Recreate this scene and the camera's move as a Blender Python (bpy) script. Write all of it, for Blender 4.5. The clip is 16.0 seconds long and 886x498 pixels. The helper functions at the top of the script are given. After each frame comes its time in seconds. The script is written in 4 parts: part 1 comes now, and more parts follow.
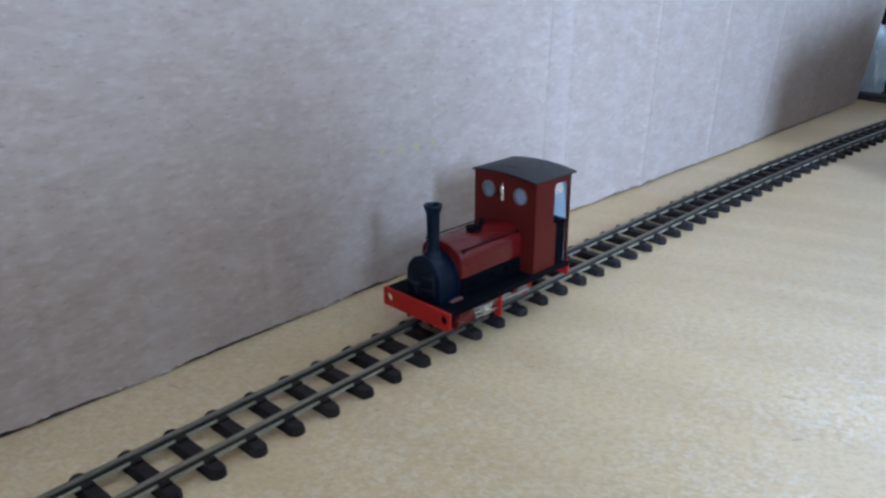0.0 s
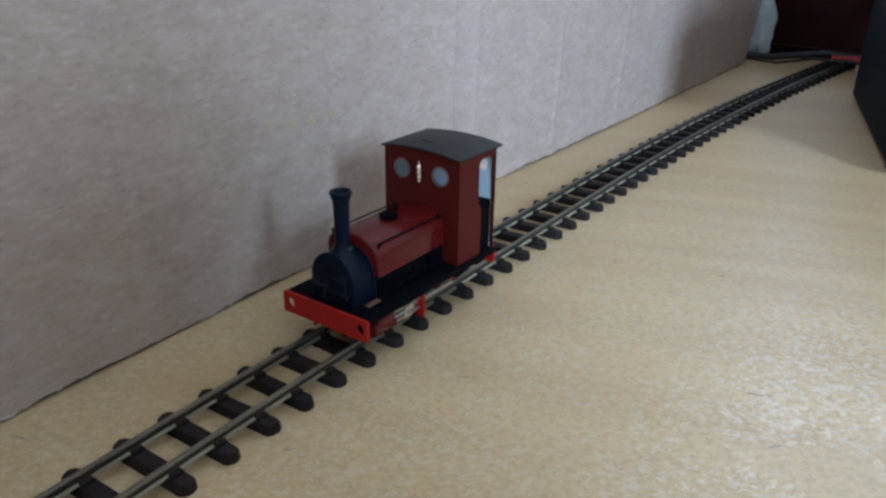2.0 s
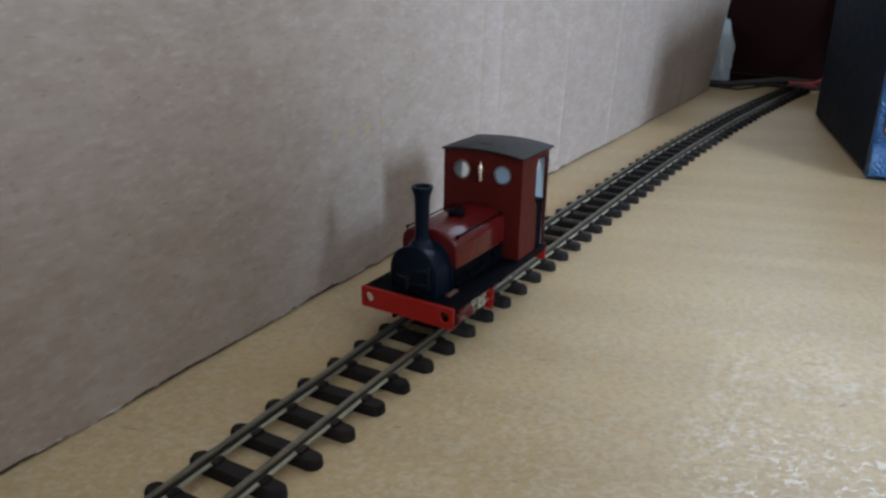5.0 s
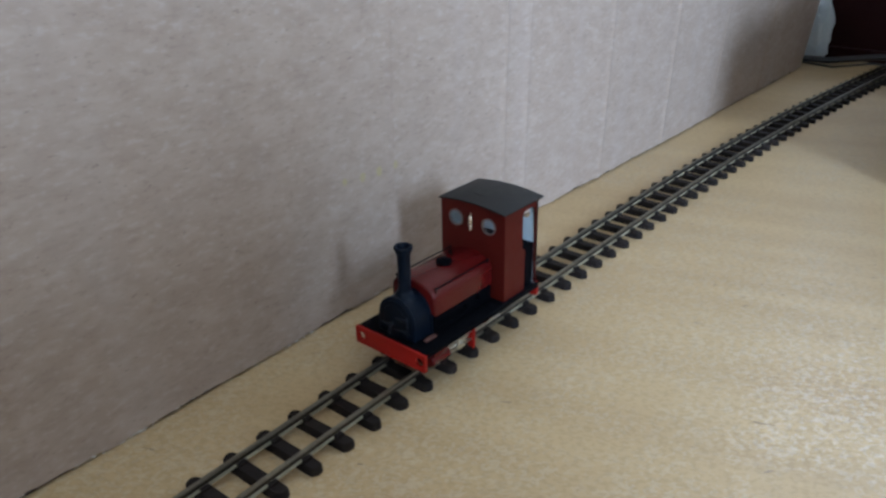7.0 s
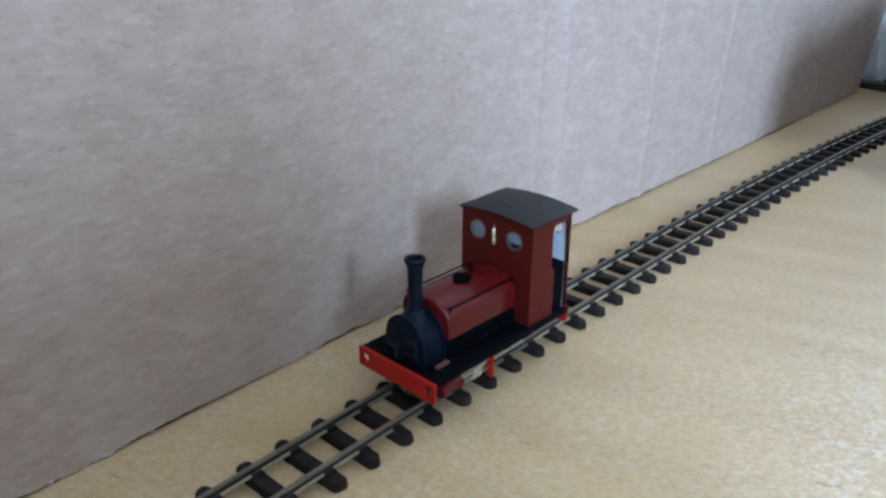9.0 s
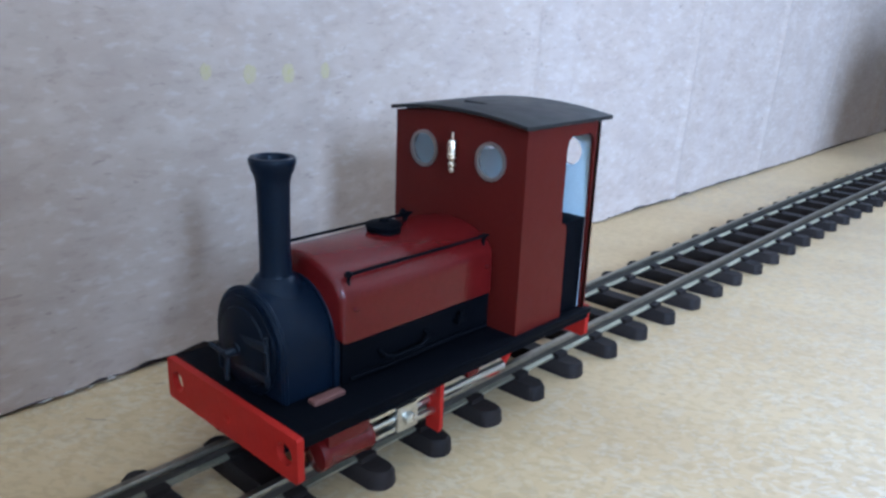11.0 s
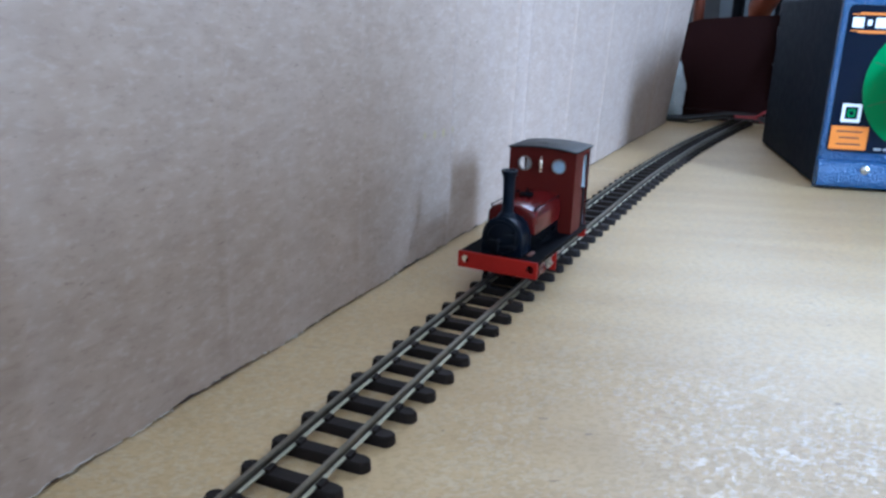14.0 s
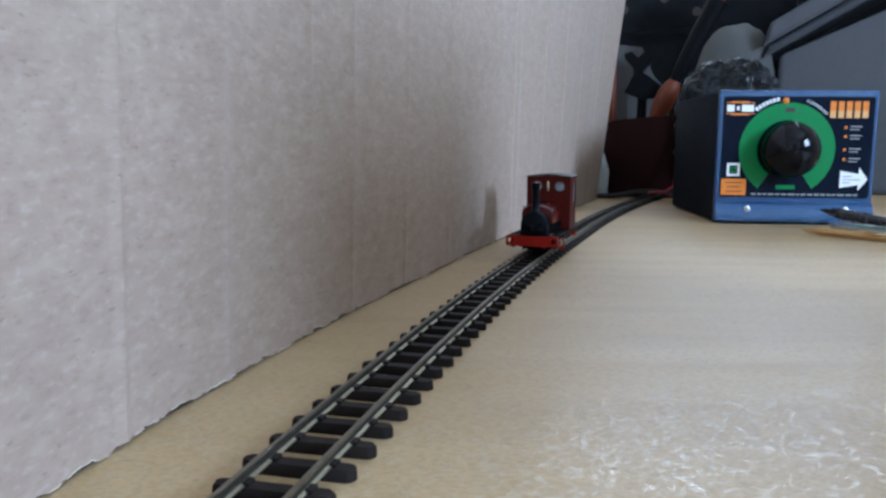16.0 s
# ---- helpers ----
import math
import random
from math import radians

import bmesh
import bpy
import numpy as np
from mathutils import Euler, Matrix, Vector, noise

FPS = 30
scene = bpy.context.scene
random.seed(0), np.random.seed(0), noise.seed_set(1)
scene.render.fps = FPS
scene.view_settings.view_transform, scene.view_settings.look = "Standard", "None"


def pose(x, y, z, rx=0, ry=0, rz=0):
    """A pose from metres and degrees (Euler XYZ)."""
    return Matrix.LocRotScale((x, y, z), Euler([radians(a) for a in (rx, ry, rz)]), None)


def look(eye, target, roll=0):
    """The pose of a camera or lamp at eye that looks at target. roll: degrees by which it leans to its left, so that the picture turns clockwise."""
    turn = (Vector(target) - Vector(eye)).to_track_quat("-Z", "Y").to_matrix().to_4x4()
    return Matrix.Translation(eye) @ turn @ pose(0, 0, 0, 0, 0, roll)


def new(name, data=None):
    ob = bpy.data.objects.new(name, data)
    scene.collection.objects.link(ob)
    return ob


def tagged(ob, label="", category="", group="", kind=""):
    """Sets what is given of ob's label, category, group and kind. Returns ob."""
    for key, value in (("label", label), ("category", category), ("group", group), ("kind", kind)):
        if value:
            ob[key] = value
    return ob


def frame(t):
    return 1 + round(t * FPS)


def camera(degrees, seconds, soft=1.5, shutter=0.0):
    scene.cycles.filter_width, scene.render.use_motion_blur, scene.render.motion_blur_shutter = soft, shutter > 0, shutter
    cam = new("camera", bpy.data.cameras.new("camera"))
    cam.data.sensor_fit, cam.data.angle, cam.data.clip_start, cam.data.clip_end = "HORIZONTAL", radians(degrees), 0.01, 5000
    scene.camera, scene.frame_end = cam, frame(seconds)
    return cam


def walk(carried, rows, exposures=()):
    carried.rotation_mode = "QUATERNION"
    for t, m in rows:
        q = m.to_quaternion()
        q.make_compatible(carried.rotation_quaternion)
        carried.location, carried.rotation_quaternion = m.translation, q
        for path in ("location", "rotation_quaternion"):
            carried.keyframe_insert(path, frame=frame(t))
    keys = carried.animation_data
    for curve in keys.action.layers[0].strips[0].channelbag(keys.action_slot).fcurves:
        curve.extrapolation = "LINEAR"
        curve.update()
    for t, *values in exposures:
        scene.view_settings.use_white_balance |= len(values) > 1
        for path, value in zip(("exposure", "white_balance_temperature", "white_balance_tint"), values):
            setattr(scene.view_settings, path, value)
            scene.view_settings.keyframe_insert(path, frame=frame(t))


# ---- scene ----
cam = camera(59.4, 16.0, soft=2.7, shutter=0.0)

# Everything below is laid out in centimetres; CM turns it into metres.
CM = 0.01

# seconds, eye x y z in cm, heading to the left of +y, tilt, lean in degrees
PATH = [
    (0, 12.405, -11.510, 9.103, 44.87, -21.35, -0.04),
    (0.5, 11.820, -11.935, 8.782, 40.18, -19.83, 0.67),
    (1, 11.391, -9.872, 9.082, 40.38, -20.68, 0.45),
    (1.5, 10.637, -9.778, 8.453, 38.29, -21.39, 0.50),
    (2, 9.927, -9.812, 8.517, 35.55, -23.73, 1.02),
    (2.5, 8.976, -10.449, 7.817, 34.22, -23.99, 0.70),
    (3, 8.805, -10.870, 7.816, 33.14, -24.34, 0.59),
    (3.5, 8.536, -11.507, 7.708, 31.26, -22.32, 0.78),
    (4, 8.145, -13.034, 6.965, 29.50, -19.53, 1.23),
    (6.5, 10.306, -11.015, 10.474, 37.87, -24.13, -0.44),
    (7, 11.354, -11.084, 11.089, 40.88, -25.44, -1.13),
    (7.5, 11.454, -11.423, 11.248, 43.09, -26.58, -1.18),
    (8, 11.499, -11.466, 11.190, 44.91, -26.45, -0.45),
    (8.5, 11.171, -10.882, 10.977, 44.08, -25.55, -0.22),
    (11, 6.079, -3.539, 4.895, 42.80, -17.73, 2.17),
    (11.5, 5.970, -4.841, 4.914, 43.36, -17.95, 1.99),
    (12, 6.460, -6.706, 5.356, 42.20, -18.04, 2.05),
    (12.5, 6.484, -9.544, 5.038, 37.17, -16.94, 2.30),
    (13, 6.629, -12.430, 5.746, 32.27, -16.37, 2.08),
    (13.5, 6.916, -15.342, 5.810, 29.73, -15.05, 1.61),
    (14, 7.446, -18.541, 7.444, 26.05, -17.01, 1.71),
    (14.5, 8.349, -21.097, 7.835, 22.63, -15.90, 1.58),
    (15, 9.674, -24.747, 8.236, 20.12, -14.98, 1.04),
    (15.5, 8.868, -29.065, 7.415, 20.61, -13.25, 0.19),
    (16, 7.699, -32.786, 5.183, 19.77, -7.83, 0.40),
]


def path_pose(x, y, z, yaw, pitch, roll):
    a, b = radians(yaw), radians(pitch)
    ahead = Vector((-math.sin(a) * math.cos(b), math.cos(a) * math.cos(b), math.sin(b)))
    eye = Vector((x, y, z)) * CM
    return look(eye, eye + ahead, roll)


# seconds, stops, white balance in kelvin, tint
EXPOSURES = [
    (0.0, -0.56, 4800, 13), (0.5, -0.67, 4940, 13), (1.0, -0.79, 5150, 13), (1.5, -0.83, 5210, 12), (2.0, -0.89, 5290, 12), (2.5, -0.92, 5320, 12),
    (3.0, -1.00, 5340, 12), (3.5, -1.04, 5540, 12), (4.0, -1.06, 5560, 12), (6.5, -1.02, 5640, 12), (7.0, -0.96, 5500, 12), (7.5, -0.91, 5400, 12),
    (8.0, -0.78, 5270, 12), (8.5, -0.68, 5190, 12), (11.0, -0.16, 4770, 13), (11.5, -0.11, 4710, 13), (12.0, -0.03, 4790, 13), (12.5, 0.03, 4910, 13),
    (13.0, -0.11, 4830, 13), (13.5, -0.27, 4860, 13), (14.0, -0.44, 4930, 13), (14.5, -0.68, 5020, 13), (15.0, -0.86, 5210, 13), (15.5, -1.01, 5290, 13),
    (16.0, -1.11, 5440, 13),
]
walk(cam, [(t, path_pose(*row)) for t, *row in PATH], EXPOSURES)

# ---------------------------------------------------------------- daylight
world = bpy.data.worlds.new("sky")
scene.world = world
world.use_nodes = True
wn, wl = world.node_tree.nodes, world.node_tree.links
sky = wn.new("ShaderNodeTexSky")
sky.sky_type, sky.sun_disc = "NISHITA", False
sky.sun_elevation, sky.sun_rotation = radians(40), radians(200)
wn["Background"].inputs["Strength"].default_value = 0.12
wl.new(sky.outputs["Color"], wn["Background"].inputs["Color"])

# the window in the wall to the right of the track gives the light
WIN_Y, WIN_Z, WIN_W, WIN_H, WIN_X = -80.0, 84.0, 68.0, 74.0, 190.0
sun_lamp = bpy.data.lights.new("window_light", "AREA")
sun_lamp.shape, sun_lamp.size, sun_lamp.size_y = "RECTANGLE", WIN_W * CM * 0.94, WIN_H * CM * 0.94
sun_lamp.energy, sun_lamp.color = 150.0, (0.69, 0.86, 1.0)
lamp = new("window_light", sun_lamp)
lamp.matrix_world = look(Vector((WIN_X + 6, WIN_Y, WIN_Z)) * CM, Vector((WIN_X - 100, WIN_Y, WIN_Z)) * CM)

# a second, higher window in the far wall: its sheen lies on the varnished board
WIN2_X, WIN2_Z, WIN2_W, WIN2_H, WIN2_Y = 11.0, 70.0, 78.0, 96.0, 112.0
far_lamp = bpy.data.lights.new("far_window_light", "AREA")
far_lamp.shape, far_lamp.size, far_lamp.size_y = "RECTANGLE", WIN2_W * CM * 0.94, WIN2_H * CM * 0.94
far_lamp.energy, far_lamp.color = 29.0, (0.84, 0.93, 1.0)
lamp = new("far_window_light", far_lamp)
lamp.matrix_world = look(Vector((WIN2_X, WIN2_Y + 6, WIN2_Z)) * CM, Vector((WIN2_X, WIN2_Y - 100, WIN2_Z)) * CM)


# ---------------------------------------------------------------- materials
def mat(name, colour, rough=0.5, metal=0.0, vary=0.12, scale=400.0, fine=2500.0, bump=0.0, coat=0.0, stretch=(1, 1, 1),
        alpha=0.0, second=None, spread=0.5, by_object=0.0, rough_vary=0.12, gloss=0.5, relief=0.0003):
    m = bpy.data.materials.new(name)
    m.use_nodes = True
    n, l = m.node_tree.nodes, m.node_tree.links
    b = n["Principled BSDF"]
    tc, mp = n.new("ShaderNodeTexCoord"), n.new("ShaderNodeMapping")
    mp.inputs["Scale"].default_value = stretch
    l.new(tc.outputs["Object"], mp.inputs["Vector"])
    big, small = n.new("ShaderNodeTexNoise"), n.new("ShaderNodeTexNoise")
    for node, s, d in ((big, scale, 4.0), (small, fine, 3.0)):
        node.inputs["Scale"].default_value, node.inputs["Detail"].default_value = s, d
        l.new(mp.outputs["Vector"], node.inputs["Vector"])
    blend = n.new("ShaderNodeMix")
    blend.data_type = "RGBA"
    dark = tuple(c * (1 - vary) for c in colour)
    light = second or tuple(min(1, c * (1 + vary)) for c in colour)
    blend.inputs["A"].default_value, blend.inputs["B"].default_value = (*dark, 1), (*light, 1)
    add = n.new("ShaderNodeMath")
    add.operation = "MULTIPLY_ADD"
    add.inputs[1].default_value = 0.55
    ramp = n.new("ShaderNodeMapRange")
    ramp.inputs["From Min"].default_value, ramp.inputs["From Max"].default_value = 0.5 - spread * 0.5, 0.5 + spread * 0.5
    l.new(small.outputs["Fac"], add.inputs[0])
    half = n.new("ShaderNodeMath")
    half.operation = "MULTIPLY"
    half.inputs[1].default_value = 0.45
    l.new(big.outputs["Fac"], half.inputs[0])
    l.new(half.outputs[0], add.inputs[2])
    l.new(add.outputs[0], ramp.inputs["Value"])
    l.new(ramp.outputs["Result"], blend.inputs["Factor"])
    colour_out = blend.outputs["Result"]
    if by_object:
        info, hue = n.new("ShaderNodeObjectInfo"), n.new("ShaderNodeHueSaturation")
        span = n.new("ShaderNodeMapRange")
        span.inputs["To Min"].default_value, span.inputs["To Max"].default_value = 1 - by_object, 1 + by_object
        l.new(info.outputs["Random"], span.inputs["Value"])
        l.new(span.outputs["Result"], hue.inputs["Value"])
        l.new(colour_out, hue.inputs["Color"])
        colour_out = hue.outputs["Color"]
    l.new(colour_out, b.inputs["Base Color"])
    rr = n.new("ShaderNodeMapRange")
    rr.inputs["To Min"].default_value, rr.inputs["To Max"].default_value = max(0.02, rough - rough_vary), min(1, rough + rough_vary)
    l.new(big.outputs["Fac"], rr.inputs["Value"])
    l.new(rr.outputs["Result"], b.inputs["Roughness"])
    b.inputs["Metallic"].default_value = metal
    b.inputs["Specular IOR Level"].default_value = gloss
    b.inputs["Coat Weight"].default_value = coat
    b.inputs["Coat Roughness"].default_value = 0.25
    if alpha:
        b.inputs["Transmission Weight"].default_value = alpha
    if bump:
        bp = n.new("ShaderNodeBump")
        bp.inputs["Strength"].default_value, bp.inputs["Distance"].default_value = bump, relief
        l.new(small.outputs["Fac"], bp.inputs["Height"])
        l.new(bp.outputs["Normal"], b.inputs["Normal"])
        l.new(bp.outputs["Normal"], b.inputs["Coat Normal"])
    return m


def plywood():
    """Pale varnished plywood: long soft grain, short pale flecks for varnish glints, partly put into the colour."""
    m = bpy.data.materials.new("varnished_plywood")
    m.use_nodes = True
    n, l = m.node_tree.nodes, m.node_tree.links
    b = n["Principled BSDF"]
    tc = n.new("ShaderNodeTexCoord")

    def noise_at(scale, stretch, detail=4.0, turn=0.0, rough=0.55, warp=0.0):
        mp, t = n.new("ShaderNodeMapping"), n.new("ShaderNodeTexNoise")
        t.inputs["Distortion"].default_value = warp
        mp.vector_type = "TEXTURE"
        mp.inputs["Scale"].default_value, mp.inputs["Rotation"].default_value = [1 / s for s in stretch], (0, 0, radians(turn))
        t.inputs["Scale"].default_value, t.inputs["Detail"].default_value, t.inputs["Roughness"].default_value = scale, detail, rough
        l.new(tc.outputs["Object"], mp.inputs["Vector"])
        l.new(mp.outputs["Vector"], t.inputs["Vector"])
        return t.outputs["Fac"]

    def stretch_to(value, lo, hi, a=0.0, z=1.0):
        r = n.new("ShaderNodeMapRange")
        r.interpolation_type = "SMOOTHSTEP"
        for key, v in (("From Min", lo), ("From Max", hi), ("To Min", a), ("To Max", z)):
            r.inputs[key].default_value = v
        l.new(value, r.inputs["Value"])
        return r.outputs["Result"]

    def mix(fac, a, c):
        x = n.new("ShaderNodeMix")
        x.data_type = "RGBA"
        l.new(fac, x.inputs["Factor"])
        for key, v in (("A", a), ("B", c)):
            if isinstance(v, tuple):
                x.inputs[key].default_value = (*v, 1)
            else:
                l.new(v, x.inputs[key])
        return x.outputs["Result"]

    grain = noise_at(70, (1.0, 0.10, 1), 6, -70)
    cloud = noise_at(14, (1, 1, 1), 3)
    curl = noise_at(560, (1.0, 0.60, 1), 2, -50, 0.5, 0.8)
    gap = noise_at(700, (1.0, 0.7, 1), 1, -10)
    crevice = noise_at(1000, (1.0, 0.62, 1), 2, -62, 0.5, 0.7)
    patch = noise_at(22, (1, 1, 1), 3)
    body = mix(stretch_to(grain, 0.3, 0.7), (0.352, 0.240, 0.120), (0.410, 0.289, 0.149))
    body = mix(stretch_to(cloud, 0.35, 0.7, 0, 0.5), body, (0.415, 0.294, 0.150))
    # thin curled marks: the level lines of one noise, broken by another and gathered in patches
    off, away = n.new("ShaderNodeMath"), n.new("ShaderNodeMath")
    off.operation, away.operation = "SUBTRACT", "ABSOLUTE"
    off.inputs[1].default_value = 0.5
    l.new(curl, off.inputs[0])
    l.new(off.outputs[0], away.inputs[0])
    ripple = stretch_to(away.outputs[0], 0.095, 0.035)
    for mask in (stretch_to(gap, 0.39, 0.50), stretch_to(patch, 0.36, 0.58, 0.18, 1)):
        times = n.new("ShaderNodeMath")
        times.operation = "MULTIPLY"
        l.new(ripple, times.inputs[0])
        l.new(mask, times.inputs[1])
        ripple = times.outputs[0]
    # varnish glint put into the base colour as a pale tint
    body = mix(stretch_to(ripple, 0.1, 0.95, 0, 0.24), body, (0.57, 0.495, 0.37))
    body = mix(stretch_to(crevice, 0.54, 0.38, 0, 0.27), body, (0.22, 0.152, 0.066))
    dent = noise_at(420, (1.0, 0.35, 1), 2, -60)
    body = mix(stretch_to(dent, 0.735, 0.755, 0, 0.7), body, (0.22, 0.16, 0.10))
    l.new(body, b.inputs["Base Color"])
    b.inputs["Roughness"].default_value = 0.5
    b.inputs["Specular IOR Level"].default_value = 0.22
    l.new(stretch_to(ripple, 0.05, 0.9, 0.085, 0.60), b.inputs["Coat Weight"])
    b.inputs["Coat Roughness"].default_value = 0.27
    bp = n.new("ShaderNodeBump")
    bp.inputs["Strength"].default_value, bp.inputs["Distance"].default_value = 1.0, 0.00045
    l.new(ripple, bp.inputs["Height"])
    l.new(bp.outputs["Normal"], b.inputs["Coat Normal"])
    return m


def cardboard():
    """Brown corrugated board: fibres, soft blotches and faint upright flutes."""
    m = bpy.data.materials.new("brown_cardboard")
    m.use_nodes = True
    n, l = m.node_tree.nodes, m.node_tree.links
    b = n["Principled BSDF"]
    tc = n.new("ShaderNodeTexCoord")

    def noise_at(scale, stretch, detail=4.0, rough=0.55):
        mp, t = n.new("ShaderNodeMapping"), n.new("ShaderNodeTexNoise")
        mp.inputs["Scale"].default_value = stretch
        t.inputs["Scale"].default_value, t.inputs["Detail"].default_value, t.inputs["Roughness"].default_value = scale, detail, rough
        l.new(tc.outputs["Object"], mp.inputs["Vector"])
        l.new(mp.outputs["Vector"], t.inputs["Vector"])
        return t.outputs["Fac"]

    def ramp(value, lo, hi, a=0.0, z=1.0):
        r = n.new("ShaderNodeMapRange")
        r.interpolation_type = "SMOOTHSTEP"
        for key, v in (("From Min", lo), ("From Max", hi), ("To Min", a), ("To Max", z)):
            r.inputs[key].default_value = v
        l.new(value, r.inputs["Value"])
        return r.outputs["Result"]

    def mix(fac, a, c):
        x = n.new("ShaderNodeMix")
        x.data_type = "RGBA"
        l.new(fac, x.inputs["Factor"])
        for key, v in (("A", a), ("B", c)):
            if isinstance(v, tuple):
                x.inputs[key].default_value = (*v, 1)
            else:
                l.new(v, x.inputs[key])
        return x.outputs["Result"]

    blotch, fibre = noise_at(180, (1, 0.55, 1.2), 5, 0.6), noise_at(900, (1, 0.4, 1), 3)
    flute = noise_at(45, (0.1, 1, 0.05), 3)
    smear = noise_at(330, (1, 0.42, 1.0), 3, 0.5)
    speck = noise_at(760, (1, 0.45, 1.3), 2, 0.5)
    body = mix(ramp(blotch, 0.3, 0.7), (0.301, 0.228, 0.183), (0.337, 0.261, 0.212))
    body = mix(ramp(fibre, 0.54, 0.70, 0, 0.40), body, (0.429, 0.359, 0.313))
    body = mix(ramp(fibre, 0.46, 0.30, 0, 0.38), body, (0.215, 0.158, 0.129))
    body = mix(ramp(flute, 0.50, 0.72, 0, 0.28), body, (0.369, 0.303, 0.271))
    body = mix(ramp(smear, 0.50, 0.72, 0, 0.34), body, (0.409, 0.329, 0.276))
    body = mix(ramp(smear, 0.48, 0.28, 0, 0.3), body, (0.250, 0.189, 0.157))
    body = mix(ramp(speck, 0.67, 0.75, 0, 0.4), body, (0.149, 0.104, 0.085))
    l.new(body, b.inputs["Base Color"])
    b.inputs["Roughness"].default_value = 0.62
    b.inputs["Specular IOR Level"].default_value = 0.35
    bp = n.new("ShaderNodeBump")
    bp.inputs["Strength"].default_value, bp.inputs["Distance"].default_value = 0.25, 0.0004
    l.new(smear, bp.inputs["Height"])
    l.new(bp.outputs["Normal"], b.inputs["Normal"])
    return m


PLY, CARD = plywood(), cardboard()
YELLOWED = mat("yellowed_card", (0.365, 0.30, 0.13), 0.7, vary=0.1, second=(0.35, 0.275, 0.19), scale=600, spread=0.3)
TORN = mat("torn_paper_fibre", (0.52, 0.46, 0.39), 0.95, vary=0.15)
PAINT = mat("room_paint", (0.64, 0.59, 0.52), 0.8, vary=0.05, scale=8, fine=200)
FLOOR = mat("floor_carpet", (0.10, 0.085, 0.07), 0.95, vary=0.2, scale=60, fine=900, bump=0.3)
RED = mat("maroon_paint", (0.066, 0.0038, 0.0036), 0.22, vary=0.12, bump=0.02, fine=1500, gloss=0.30, rough_vary=0.06)
CAB_RED = mat("satin_maroon_paint", (0.056, 0.0050, 0.0032), 0.48, vary=0.10, gloss=0.14, bump=0.03, fine=1500)
BRIGHT_RED = mat("signal_red_paint", (0.25, 0.012, 0.007), 0.5, vary=0.12, gloss=0.09, bump=0.05, fine=1800)
BLACK = mat("black_paint", (0.0020, 0.0022, 0.0032), 0.55, gloss=0.025, vary=0.3, bump=0.05)
BLUEBLACK = mat("smokebox_black", (0.0030, 0.0058, 0.0120), 0.34, gloss=0.10, vary=0.2, bump=0.04, fine=1800)
DOOR_BLACK = mat("door_black", (0.003, 0.0045, 0.008), 0.4, gloss=0.09, vary=0.2, bump=0.06)
WORN_STEEL = mat("worn_blue_black_steel", (0.006, 0.008, 0.012), 0.42, vary=0.3, gloss=0.2, bump=0.05)
ROOF = mat("roof_grey_black", (0.0155, 0.0145, 0.0135), 0.5, gloss=0.14, vary=0.25, bump=0.1)
INSIDE = mat("pale_blue_grey_paint", (0.50, 0.58, 0.63), 0.55, vary=0.08)
BRASS = mat("bare_white_metal", (0.72, 0.62, 0.48), 0.28, 1.0, vary=0.15)
STEEL = mat("nickel_steel", (0.56, 0.55, 0.50), 0.32, 1.0, vary=0.25, scale=300)
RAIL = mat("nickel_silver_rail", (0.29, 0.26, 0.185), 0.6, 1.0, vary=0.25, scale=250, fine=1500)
RAIL_HEAD = mat("darker_rail_head", (0.21, 0.19, 0.15), 0.38, 1.0, vary=0.3, scale=250, fine=1500)
RAIL_SIDE = mat("dark_rail_web", (0.030, 0.024, 0.018), 0.55, 0.2, vary=0.3, gloss=0.3)
SLEEPER = mat("brown_black_plastic", (0.0140, 0.0100, 0.0085), 0.65, vary=0.25, gloss=0.10, bump=0.25, fine=1200, by_object=0.2)
BROWN = mat("red_brown_primer", (0.085, 0.030, 0.021), 0.65, vary=0.15)
GLASS = mat("glazing", (0.95, 0.97, 0.97), 0.08, vary=0.02, alpha=1.0, rough_vary=0.03)
RIM = mat("window_rim_metal", (0.30, 0.27, 0.25), 0.35, 0.9, vary=0.2)
HAMMER = mat("blue_hammered_enamel", (0.0045, 0.052, 0.155), 0.22, 0.2, vary=0.15, scale=400, fine=850, bump=1.0, coat=0.45, relief=0.0011)
CASE = mat("dark_blue_steel_case", (0.0040, 0.0072, 0.0140), 0.65, gloss=0.10, vary=0.25, scale=200, bump=0.08)
PANEL = mat("navy_black_panel", (0.0042, 0.0075, 0.018), 0.2, vary=0.15, gloss=0.10, rough_vary=0.04)
GREEN = mat("green_ink", (0.003, 0.185, 0.045), 0.4, vary=0.08, gloss=0.3)
WHITE = mat("white_ink", (0.78, 0.80, 0.82), 0.45, vary=0.04)
GREY_INK = mat("grey_ink", (0.26, 0.27, 0.28), 0.5, vary=0.1)
ORANGE = mat("orange_ink", (0.66, 0.20, 0.022), 0.42, vary=0.06, gloss=0.3)
PALE_ORANGE = mat("faded_orange_ink", (0.66, 0.36, 0.14), 0.42, vary=0.08, gloss=0.3)
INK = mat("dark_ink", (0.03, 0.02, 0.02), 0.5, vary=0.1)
KNOB = mat("glossy_black_bakelite", (0.003, 0.003, 0.005), 0.08, vary=0.2, rough_vary=0.02, gloss=0.22)
MAROON = mat("dark_maroon_board", (0.012, 0.0030, 0.0026), 0.6, vary=0.25, gloss=0.06)
CABLE_RED = mat("red_cable", (0.30, 0.020, 0.022), 0.45, vary=0.1)
CABLE_BLACK = mat("black_cable", (0.012, 0.011, 0.012), 0.5, vary=0.2)
